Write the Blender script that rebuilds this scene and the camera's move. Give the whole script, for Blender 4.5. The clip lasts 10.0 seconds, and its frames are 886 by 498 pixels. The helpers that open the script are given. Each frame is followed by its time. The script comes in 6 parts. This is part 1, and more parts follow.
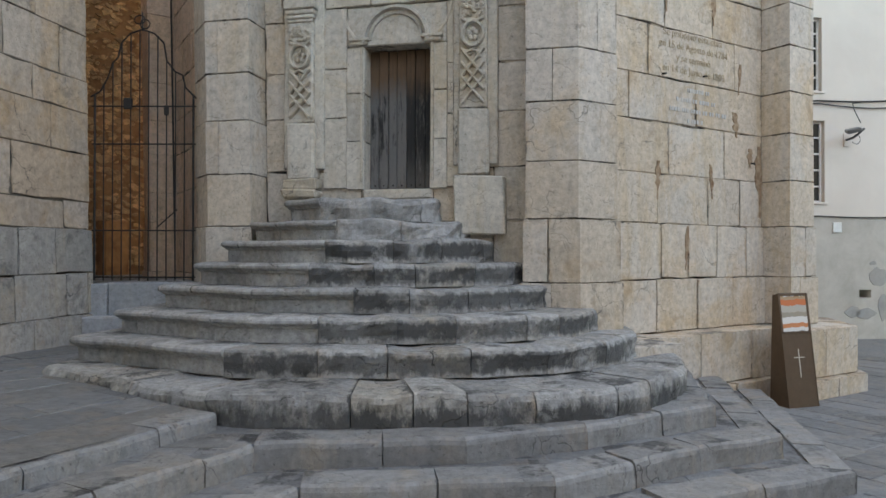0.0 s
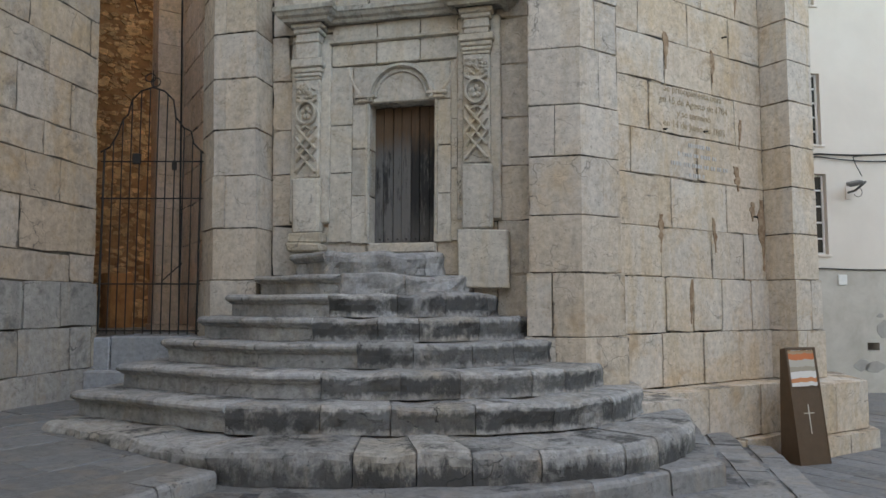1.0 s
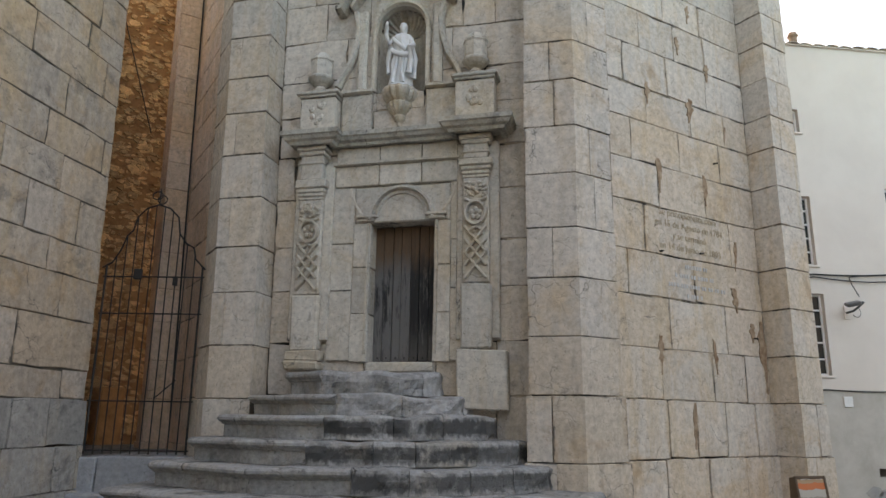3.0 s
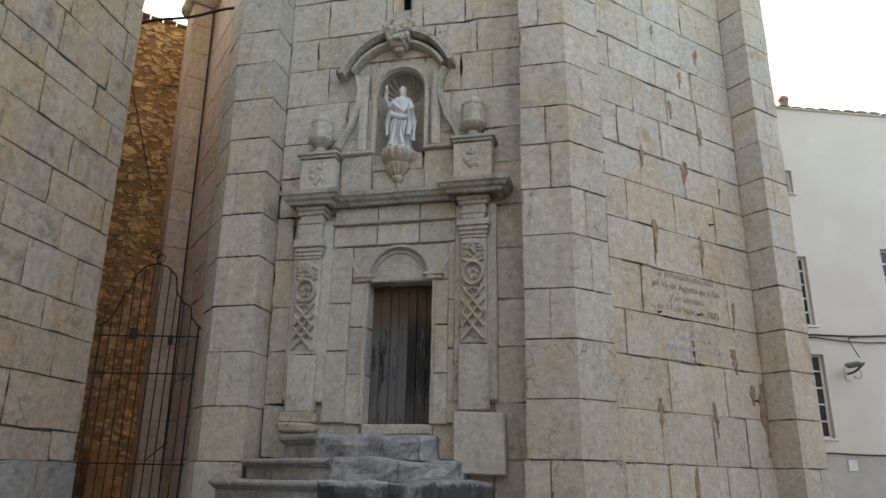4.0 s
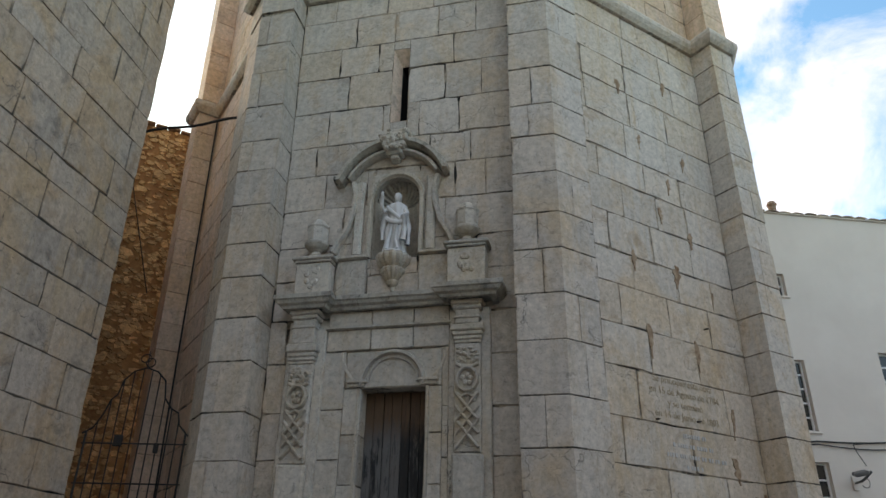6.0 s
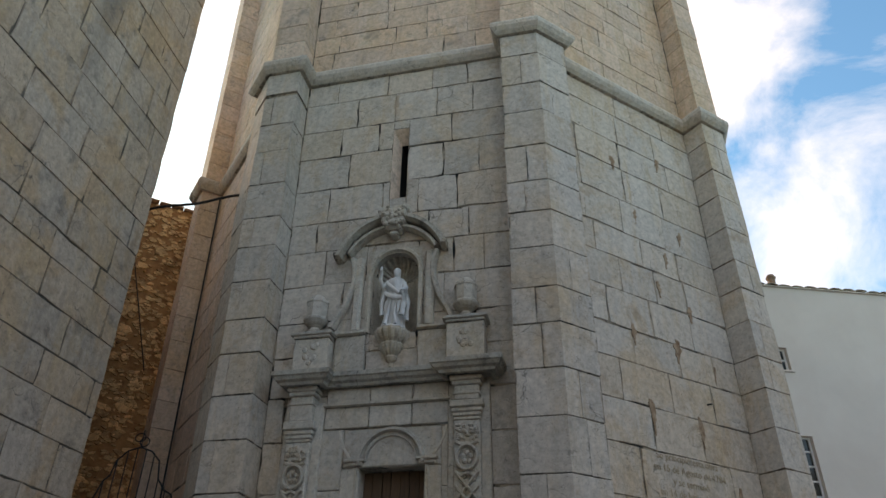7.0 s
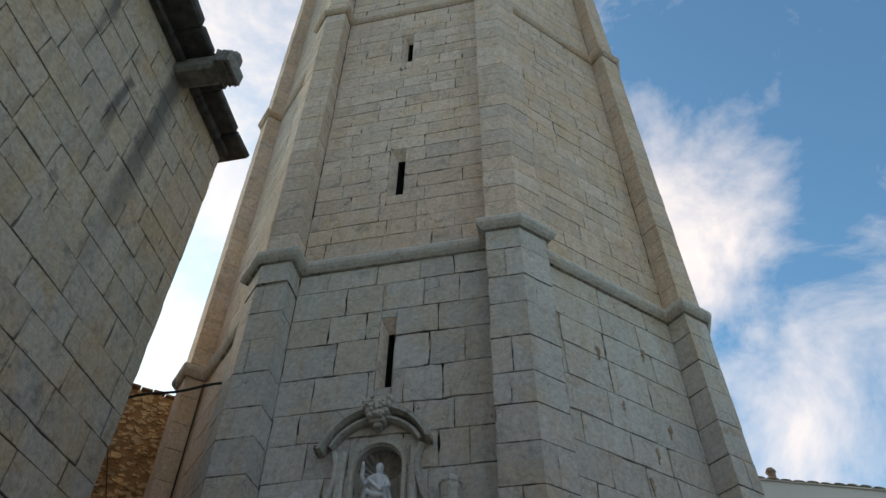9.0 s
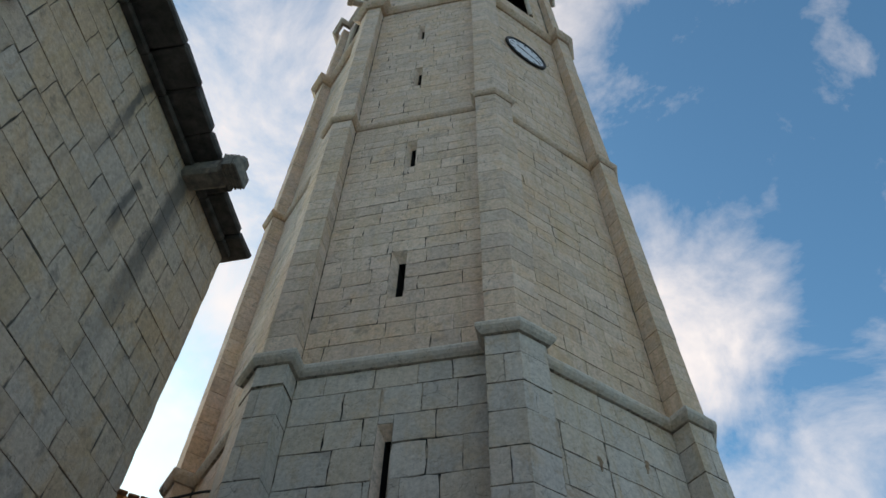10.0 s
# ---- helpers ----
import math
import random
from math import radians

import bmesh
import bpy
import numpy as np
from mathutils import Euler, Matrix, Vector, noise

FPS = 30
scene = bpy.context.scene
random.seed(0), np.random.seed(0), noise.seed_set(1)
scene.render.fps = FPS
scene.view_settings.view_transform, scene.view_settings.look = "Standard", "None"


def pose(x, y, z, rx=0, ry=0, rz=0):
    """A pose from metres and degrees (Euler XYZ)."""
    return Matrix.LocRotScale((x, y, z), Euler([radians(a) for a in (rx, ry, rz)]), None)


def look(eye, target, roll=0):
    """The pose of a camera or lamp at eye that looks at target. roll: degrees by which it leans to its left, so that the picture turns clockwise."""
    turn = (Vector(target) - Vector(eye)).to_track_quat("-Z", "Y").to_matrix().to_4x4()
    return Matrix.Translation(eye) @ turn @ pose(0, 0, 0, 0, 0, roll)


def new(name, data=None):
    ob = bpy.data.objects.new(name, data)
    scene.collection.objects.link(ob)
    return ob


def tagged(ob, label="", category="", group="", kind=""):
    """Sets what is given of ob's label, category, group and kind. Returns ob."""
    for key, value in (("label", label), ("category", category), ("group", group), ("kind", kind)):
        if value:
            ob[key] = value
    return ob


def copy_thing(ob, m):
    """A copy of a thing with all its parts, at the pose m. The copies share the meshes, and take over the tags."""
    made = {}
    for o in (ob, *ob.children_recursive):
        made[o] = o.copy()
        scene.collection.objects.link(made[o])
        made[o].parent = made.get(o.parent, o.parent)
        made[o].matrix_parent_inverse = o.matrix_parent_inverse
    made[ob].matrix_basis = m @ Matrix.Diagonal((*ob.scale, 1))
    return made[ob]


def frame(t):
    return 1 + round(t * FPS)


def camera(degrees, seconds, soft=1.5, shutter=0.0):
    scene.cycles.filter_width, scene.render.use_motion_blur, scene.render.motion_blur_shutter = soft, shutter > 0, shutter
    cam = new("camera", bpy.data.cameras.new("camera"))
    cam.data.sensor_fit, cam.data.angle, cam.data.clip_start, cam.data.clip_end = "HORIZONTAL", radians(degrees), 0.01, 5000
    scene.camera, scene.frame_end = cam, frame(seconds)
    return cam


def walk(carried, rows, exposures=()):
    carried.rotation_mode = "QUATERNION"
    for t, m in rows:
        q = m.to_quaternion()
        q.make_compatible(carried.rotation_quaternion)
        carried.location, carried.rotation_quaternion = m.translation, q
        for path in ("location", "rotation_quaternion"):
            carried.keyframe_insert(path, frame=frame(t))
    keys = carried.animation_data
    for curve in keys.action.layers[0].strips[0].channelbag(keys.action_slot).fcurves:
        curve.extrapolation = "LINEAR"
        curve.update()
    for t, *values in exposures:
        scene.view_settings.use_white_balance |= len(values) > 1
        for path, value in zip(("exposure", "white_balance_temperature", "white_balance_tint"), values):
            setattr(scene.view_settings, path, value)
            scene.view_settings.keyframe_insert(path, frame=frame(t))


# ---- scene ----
cam = camera(64.35, 10.0)
# seconds, eye x y z, pitch, roll, yaw
ROWS = [
    (0.0, -0.000, 0.000, 1.550, 0.30, -0.11, 0.00),
    (0.5, 0.002, -0.004, 1.567, 2.19, -0.13, 0.19),
    (1.0, 0.002, -0.008, 1.587, 4.44, -0.11, 0.34),
    (1.5, 0.001, -0.011, 1.609, 6.57, -0.31, 0.31),
    (2.0, -0.001, -0.016, 1.636, 8.97, -0.40, 0.29),
    (3.5, 0.004, -0.036, 1.714, 15.76, -0.88, 0.04),
    (4.0, 0.008, -0.049, 1.741, 18.08, -0.95, -0.07),
    (4.5, 0.014, -0.060, 1.769, 20.06, -1.03, -0.21),
    (5.0, 0.018, -0.063, 1.793, 21.47, -1.02, -0.35),
    (5.5, 0.026, -0.068, 1.804, 23.51, -1.00, -0.42),
    (7.0, 0.080, -0.113, 1.775, 32.31, -0.74, -0.16),
    (7.5, 0.098, -0.130, 1.787, 35.22, -0.56, -0.14),
    (8.0, 0.119, -0.155, 1.812, 38.46, -0.71, -0.48),
    (8.5, 0.146, -0.188, 1.840, 42.67, -0.74, -0.77),
    (9.0, 0.176, -0.224, 1.874, 46.99, -0.63, -0.95),
    (9.5, 0.207, -0.257, 1.910, 50.71, -0.93, -1.32),
    (10.0, 0.238, -0.289, 1.949, 55.00, -1.18, -1.31),
]
EXPOSURES = [  # seconds, stops, kelvin, tint
    (0.0, 1.66, 8250, 25), (1.0, 1.53, 8450, 26), (2.0, 1.47, 8600, 27), (3.5, 1.30, 8600, 28), (4.5, 1.08, 8450, 27), (5.5, 0.78, 8250, 26),
    (7.0, 0.38, 7950, 25), (8.5, -0.04, 7500, 23), (10.0, -0.30, 7150, 21)]
walk(cam, [(t, pose(px, py, pz, 90 + pitch, roll, yaw)) for t, px, py, pz, pitch, roll, yaw in ROWS], EXPOSURES)

# ---- world and sun ----
SUN_TO = Vector((-0.62, 0.66, 0.44)).normalized()
world = bpy.data.worlds.new("world")
scene.world = world
world.use_nodes = True
wn, wl = world.node_tree.nodes, world.node_tree.links
wn.clear()
sky = wn.new("ShaderNodeTexSky")
sky.sky_type = "NISHITA"
sky.sun_disc = False
sky.sun_elevation = math.asin(SUN_TO.z)
sky.sun_rotation = math.atan2(SUN_TO.x, SUN_TO.y)
sky.air_density, sky.dust_density, sky.ozone_density = 1.0, 1.2, 1.0
w_co = wn.new("ShaderNodeTexCoord")
w_map = wn.new("ShaderNodeMapping")
w_map.inputs["Scale"].default_value = (1.0, 1.0, 1.3)
w_map.inputs["Location"].default_value = (0.35, 0.1, 0.2)
wl.new(w_co.outputs["Generated"], w_map.inputs["Vector"])
w_noise = wn.new("ShaderNodeTexNoise")
w_noise.inputs["Scale"].default_value = 4.6
w_noise.inputs["Detail"].default_value = 9.0
w_noise.inputs["Roughness"].default_value = 0.60
w_noise.inputs["Distortion"].default_value = 0.35
wl.new(w_map.outputs[0], w_noise.inputs["Vector"])
w_ramp = wn.new("ShaderNodeValToRGB")
w_ramp.color_ramp.elements[0].position = 0.40
w_ramp.color_ramp.elements[1].position = 0.78
w_sum = w_noise.outputs["Fac"]
# cloud banks and a clearing: direction, half width in degrees, density
BANKS = [((-0.315, 0.315, 0.895), 10, 0.06), ((-0.345, 0.737, 0.581), 22, 0.12), ((0.437, 0.555, 0.708), 17, -0.12), ((0.371, 0.401, 0.837), 14, -0.06), ((0.347, 0.609, 0.713), 5, 0.10), ((0.52, 0.698, 0.491), 6, 0.14), ((0.476, 0.663, 0.578), 8, 0.08), ((0.307, 0.587, 0.749), 7, 0.17)]
for towards, half_w, dense in BANKS:
    w_dot = wn.new("ShaderNodeVectorMath")
    w_dot.operation = "DOT_PRODUCT"
    wl.new(w_co.outputs["Generated"], w_dot.inputs[0])
    w_dot.inputs[1].default_value = Vector(towards).normalized()
    w_fall = wn.new("ShaderNodeMapRange")
    w_fall.interpolation_type = "SMOOTHSTEP"
    w_fall.inputs["From Min"].default_value = math.cos(radians(half_w * 1.7))
    w_fall.inputs["From Max"].default_value = math.cos(radians(half_w * 0.3))
    w_fall.inputs["To Max"].default_value = dense
    wl.new(w_dot.outputs["Value"], w_fall.inputs["Value"])
    w_add = wn.new("ShaderNodeMath")
    wl.new(w_sum, w_add.inputs[0])
    wl.new(w_fall.outputs["Result"], w_add.inputs[1])
    w_sum = w_add.outputs[0]
wl.new(w_sum, w_ramp.inputs["Fac"])
w_gain = wn.new("ShaderNodeMix")
w_gain.data_type = "RGBA"
w_gain.blend_type = "MULTIPLY"
w_gain.inputs["Factor"].default_value = 1.0
w_gain.inputs["B"].default_value = (1.18, 2.32, 2.60, 1)
wl.new(sky.outputs[0], w_gain.inputs["A"])
w_mix = wn.new("ShaderNodeMix")
w_mix.data_type = "RGBA"
w_mix.inputs["B"].default_value = (11.9, 12.3, 12.1, 1)
wl.new(w_ramp.outputs["Color"], w_mix.inputs["Factor"])
wl.new(w_gain.outputs["Result"], w_mix.inputs["A"])
w_bg = wn.new("ShaderNodeBackground")
w_bg.inputs["Strength"].default_value = 0.10
wl.new(w_mix.outputs["Result"], w_bg.inputs["Color"])
w_out = wn.new("ShaderNodeOutputWorld")
wl.new(w_bg.outputs[0], w_out.inputs["Surface"])

sun = new("sun", bpy.data.lights.new("sun", "SUN"))
sun.data.energy, sun.data.angle, sun.data.color = 1.4, radians(10), (1.0, 0.89, 0.74)
sun.matrix_world = look(SUN_TO * 60, (0, 0, 0))


# ---- materials ----
def material(name, rough=0.85, metal=0.0):
    m = bpy.data.materials.new(name)
    m.use_nodes = True
    b = m.node_tree.nodes["Principled BSDF"]
    b.inputs["Roughness"].default_value, b.inputs["Metallic"].default_value = rough, metal
    return m, m.node_tree.nodes, m.node_tree.links, b


def noise_node(n, l, vec, scale, detail=4.0, rough=0.6, dist=0.0):
    t = n.new("ShaderNodeTexNoise")
    t.inputs["Scale"].default_value, t.inputs["Detail"].default_value = scale, detail
    t.inputs["Roughness"].default_value, t.inputs["Distortion"].default_value = rough, dist
    l.new(vec, t.inputs["Vector"])
    return t.outputs["Fac"]


def ramp_node(n, l, fac, lo, hi, a=(0, 0, 0, 1), b=(1, 1, 1, 1)):
    r = n.new("ShaderNodeValToRGB")
    r.color_ramp.elements[0].position, r.color_ramp.elements[1].position = lo, hi
    r.color_ramp.elements[0].color, r.color_ramp.elements[1].color = a, b
    l.new(fac, r.inputs["Fac"])
    return r.outputs["Color"]


def mix_node(n, l, fac, a, b, mode="MIX"):
    m = n.new("ShaderNodeMix")
    m.data_type, m.blend_type = "RGBA", mode
    for key, value in (("Factor", fac), ("A", a), ("B", b)):
        if hasattr(value, "is_linked"):
            l.new(value, m.inputs[key])
        else:
            m.inputs[key].default_value = value
    return m.outputs["Result"]


def math_node(n, l, op, a, b):
    m = n.new("ShaderNodeMath")
    m.operation = op
    for i, value in enumerate((a, b)):
        if hasattr(value, "is_linked"):
            l.new(value, m.inputs[i])
        else:
            m.inputs[i].default_value = value
    return m.outputs[0]


def where(n, l, scale=(1, 1, 1)):
    """World-size coordinates (metres)."""
    g = n.new("ShaderNodeNewGeometry")
    mp = n.new("ShaderNodeMapping")
    mp.inputs["Scale"].default_value = scale
    l.new(g.outputs["Position"], mp.inputs["Vector"])
    return mp.outputs[0]


def bump(n, l, b, height, strength, distance):
    k = n.new("ShaderNodeBump")
    k.inputs["Strength"].default_value, k.inputs["Distance"].default_value = strength, distance
    l.new(height, k.inputs["Height"])
    l.new(k.outputs[0], b.inputs["Normal"])


def rgba(c):
    return (*c, 1.0)


def stone_material(name, base, warm, warm_amount, dark, dark_amount, per="object", spread=0.16, streak=0.5, rough=0.88, relief=0.5, streaks=(), blot=1.9, grain=0.30, edge=0.10, crackle=1.0, riser=False):
    """Dressed limestone: tone by block, ochre clouds, grey lichen streaks and pits."""
    m, n, l, b = material(name, rough)
    p = where(n, l)
    if per == "object":
        r = n.new("ShaderNodeObjectInfo").outputs["Random"]
    else:
        r = n.new("ShaderNodeNewGeometry").outputs["Random Per Island"]
    # shift the pattern from block to block
    shift = n.new("ShaderNodeVectorMath")
    shift.operation = "MULTIPLY_ADD"
    comb = n.new("ShaderNodeCombineXYZ")
    for i in range(3):
        l.new(r, comb.inputs[i])
    l.new(comb.outputs[0], shift.inputs[0])
    shift.inputs[1].default_value = (7.0, 3.0, 11.0)
    l.new(p, shift.inputs[2])
    pv = shift.outputs[0]
    tone = ramp_node(n, l, r, 0.0, 1.0, rgba([c * (1 - spread) for c in base]), rgba([min(1, c * (1 + spread * 0.7)) for c in base]))
    w_lo = 0.62 - warm_amount * 0.28
    big = ramp_node(n, l, noise_node(n, l, p, 0.7, 8, 0.66, 0.5), w_lo, w_lo + 0.14)
    r2 = math_node(n, l, "FRACT", math_node(n, l, "MULTIPLY", r, 17.31), 0.0)
    blockwarm = ramp_node(n, l, r2, 1.0 - warm_amount, 1.0)
    wfac = math_node(n, l, "MULTIPLY", math_node(n, l, "MAXIMUM", big, math_node(n, l, "MULTIPLY", blockwarm, 0.6)), 0.7)
    col = mix_node(n, l, wfac, tone, rgba(warm))
    # ochre runs and blotches
    ochre = ramp_node(n, l, noise_node(n, l, pv, 1.7, 9, 0.70, 1.0), 0.56, 0.66)
    col = mix_node(n, l, math_node(n, l, "MULTIPLY", ochre, 0.55 * warm_amount + 0.12), col, rgba((0.34, 0.20, 0.09)))
    wash = ramp_node(n, l, noise_node(n, l, where(n, l, (2.4, 2.4, 0.30)), 1.2, 8, 0.68, 0.3), 0.50, 0.64)
    col = mix_node(n, l, math_node(n, l, "MULTIPLY", wash, 0.85 * warm_amount), col, rgba((0.52, 0.37, 0.21)))
    if per == "object":
        # rusty runs beside the upright joints, grime along the beds
        gen = n.new("ShaderNodeSeparateXYZ")
        l.new(n.new("ShaderNodeTexCoord").outputs["Generated"], gen.inputs[0])
        side = math_node(n, l, "ABSOLUTE", math_node(n, l, "SUBTRACT", gen.outputs["X"], 0.5), 0.0)
        side = ramp_node(n, l, math_node(n, l, "ADD", side, math_node(n, l, "MULTIPLY", math_node(n, l, "SUBTRACT", noise_node(n, l, where(n, l, (1, 1, 0.6)), 3.0, 7, 0.7), 0.5), 0.35)), 0.45, 0.53)
        gate_n = ramp_node(n, l, noise_node(n, l, p, 0.9, 4, 0.6), 0.47, 0.56)
        col = mix_node(n, l, math_node(n, l, "MULTIPLY", math_node(n, l, "MULTIPLY", side, gate_n), 0.25 + 0.75 * warm_amount), col, rgba((0.37, 0.23, 0.115)))
        bed = math_node(n, l, "ABSOLUTE", math_node(n, l, "SUBTRACT", gen.outputs["Z"], 0.5), 0.0)
        bed = ramp_node(n, l, math_node(n, l, "ADD", bed, math_node(n, l, "MULTIPLY", math_node(n, l, "SUBTRACT", noise_node(n, l, p, 4.5, 8, 0.72), 0.5), 0.30)), 0.47, 0.54)
        # thin black crust along broken arrises
        rim = math_node(n, l, "MAXIMUM", math_node(n, l, "ABSOLUTE", math_node(n, l, "SUBTRACT", gen.outputs["Z"], 0.5), 0.0), math_node(n, l, "MULTIPLY", math_node(n, l, "ABSOLUTE", math_node(n, l, "SUBTRACT", gen.outputs["X"], 0.5), 0.0), 1.012))
        rim = ramp_node(n, l, math_node(n, l, "ADD", rim, math_node(n, l, "MULTIPLY", math_node(n, l, "SUBTRACT", noise_node(n, l, p, 16.0, 6, 0.75), 0.5), 0.07)), 0.484, 0.497)
        rgate = ramp_node(n, l, noise_node(n, l, p, 1.9, 6, 0.7), 0.50, 0.57)
        col = mix_node(n, l, math_node(n, l, "MULTIPLY", math_node(n, l, "MULTIPLY", rim, rgate), 0.85), col, rgba([q * 0.35 for q in dark]))
        bgate = ramp_node(n, l, noise_node(n, l, pv, 1.3, 4, 0.6), 0.46, 0.56)
        runs = (0.34, 0.225, 0.13) if warm_amount > 0.5 else [q * 1.3 for q in dark]
        col = mix_node(n, l, math_node(n, l, "MULTIPLY", math_node(n, l, "MULTIPLY", bed, bgate), 0.75 if warm_amount > 0.5 else 0.5), col, rgba(runs))
    # pale lime bloom
    bloom = ramp_node(n, l, noise_node(n, l, pv, 2.6, 8, 0.7, 0.4), 0.52, 0.66)
    col = mix_node(n, l, math_node(n, l, "MULTIPLY", bloom, 0.24), col, rgba([min(0.8, c * 1.38) for c in base]))
    fine = ramp_node(n, l, noise_node(n, l, pv, 11.0, 9, 0.74), 0.32, 0.68, rgba((1 - grain,) * 3), rgba((1 + 0.5 * grain,) * 3))
    col = mix_node(n, l, 1.0, col, fine, "MULTIPLY")
    # dark lichen: clouds and downward runs, less where rain lies on top
    ps = where(n, l, (3.4, 3.4, 0.45))
    run = ramp_node(n, l, noise_node(n, l, ps, 1.5, 8, 0.70, 0.25), 0.60 - 0.14 * streak, 0.70 - 0.10 * streak)
    c_lo = 0.64 - 0.20 * dark_amount
    cloud = ramp_node(n, l, noise_node(n, l, pv, blot, 10, 0.72, 0.12), c_lo, c_lo + edge)
    dfac = math_node(n, l, "MAXIMUM", math_node(n, l, "MULTIPLY", run, 0.8 * streak), cloud)
    if riser:
        # lichen sits in the middle of each block's face
        gz = n.new("ShaderNodeSeparateXYZ")
        l.new(n.new("ShaderNodeTexCoord").outputs["Generated"], gz.inputs[0])
        h = math_node(n, l, "ADD", gz.outputs["Z"], math_node(n, l, "MULTIPLY", math_node(n, l, "SUBTRACT", noise_node(n, l, where(n, l, (4, 4, 1.5)), 2.2, 8, 0.72), 0.5), 0.9))
        up = ramp_node(n, l, h, 0.06, 0.22)
        down = ramp_node(n, l, h, 0.70, 0.86, rgba((1, 1, 1)), rgba((0, 0, 0)))
        amount = ramp_node(n, l, r2, 0.05, 0.55, rgba((0.75, 0.75, 0.75)), rgba((1, 1, 1)))
        patch = ramp_node(n, l, noise_node(n, l, where(n, l, (1, 1, 0.7)), 1.7, 9, 0.76, 0.2), 0.34, 0.47)
        band = math_node(n, l, "MULTIPLY", math_node(n, l, "MULTIPLY", up, down), math_node(n, l, "MULTIPLY", amount, patch))
        dfac = math_node(n, l, "MAXIMUM", band, math_node(n, l, "MULTIPLY", dfac, 0.35))
    sep = n.new("ShaderNodeSeparateXYZ")
    geo_n = n.new("ShaderNodeNewGeometry")
    l.new(geo_n.outputs["True Normal"], sep.inputs[0])
    flat = ramp_node(n, l, sep.outputs["Z"], 0.35, 0.75, rgba((1, 1, 1)), rgba((0.35, 0.35, 0.35)))
    dfac = math_node(n, l, "MULTIPLY", math_node(n, l, "MULTIPLY", dfac, min(1.0, dark_amount * 1.15)), flat)
    col = mix_node(n, l, dfac, col, rgba(dark))
    pits = ramp_node(n, l, noise_node(n, l, pv, 24.0, 6, 0.78, 0.3), 0.34, 0.41)
    col = mix_node(n, l, math_node(n, l, "MULTIPLY", math_node(n, l, "SUBTRACT", 1.0, pits), 0.6), col, rgba([c * 0.45 for c in dark]))
    # hair cracks
    vo = n.new("ShaderNodeTexVoronoi")
    vo.feature = "DISTANCE_TO_EDGE"
    vo.inputs["Scale"].default_value = 1.15
    warp = n.new("ShaderNodeVectorMath")
    warp.operation = "MULTIPLY_ADD"
    wn_t = n.new("ShaderNodeTexNoise")
    wn_t.inputs["Scale"].default_value, wn_t.inputs["Detail"].default_value = 2.5, 6.0
    l.new(pv, wn_t.inputs["Vector"])
    l.new(wn_t.outputs["Color"], warp.inputs[0])
    warp.inputs[1].default_value = (0.55, 0.55, 0.55)
    l.new(pv, warp.inputs[2])
    l.new(warp.outputs[0], vo.inputs["Vector"])
    crack = ramp_node(n, l, vo.outputs["Distance"], 0.0, 0.008, rgba((1, 1, 1)), rgba((0, 0, 0)))
    some = ramp_node(n, l, noise_node(n, l, pv, 0.9, 3, 0.5), 0.56, 0.61)
    # fine level veins, broken up
    vein_p = n.new("ShaderNodeMapping")
    vein_p.inputs["Scale"].default_value = (0.9, 0.9, 3.4)
    l.new(warp.outputs[0], vein_p.inputs["Vector"])
    vo2 = n.new("ShaderNodeTexVoronoi")
    vo2.feature = "DISTANCE_TO_EDGE"
    vo2.inputs["Scale"].default_value = 2.1
    l.new(vein_p.outputs[0], vo2.inputs["Vector"])
    vein = ramp_node(n, l, vo2.outputs["Distance"], 0.0, 0.022, rgba((1, 1, 1)), rgba((0, 0, 0)))
    some2 = ramp_node(n, l, noise_node(n, l, pv, 2.3, 4, 0.6), 0.50, 0.62)
    cfac = math_node(n, l, "MULTIPLY", math_node(n, l, "MULTIPLY", crack, some), 0.85 * crackle)
    cfac = math_node(n, l, "MAXIMUM", cfac, math_node(n, l, "MULTIPLY", math_node(n, l, "MULTIPLY", vein, some2), 0.52 * crackle))
    col = mix_node(n, l, cfac, col, rgba([q * 0.6 for q in dark]))
    l.new(col, b.inputs["Base Color"])
    hgt = math_node(n, l, "ADD", math_node(n, l, "MULTIPLY", noise_node(n, l, pv, 3.0, 8, 0.66), 1.0), math_node(n, l, "MULTIPLY", noise_node(n, l, pv, 34.0, 5, 0.7), 0.25))
    hgt = math_node(n, l, "ADD", hgt, math_node(n, l, "MULTIPLY", pits, 0.18))
    hgt = math_node(n, l, "SUBTRACT", hgt, math_node(n, l, "MULTIPLY", cfac, 0.4))
    if streaks:
        # long black runs under the broken spout
        pos = n.new("ShaderNodeNewGeometry").outputs["Position"]
        dot = n.new("ShaderNodeVectorMath")
        dot.operation = "DOT_PRODUCT"
        l.new(pos, dot.inputs[0])
        dot.inputs[1].default_value = (math.cos(radians(80)), math.sin(radians(80)), 0.016)
        uu = math_node(n, l, "SUBTRACT", dot.outputs["Value"], 9.376)
        wob = math_node(n, l, "MULTIPLY", math_node(n, l, "SUBTRACT", noise_node(n, l, where(n, l, (1, 1, 0.5)), 2.2, 7, 0.7), 0.5), 1.0)
        sz = n.new("ShaderNodeSeparateXYZ")
        l.new(pos, sz.inputs[0])
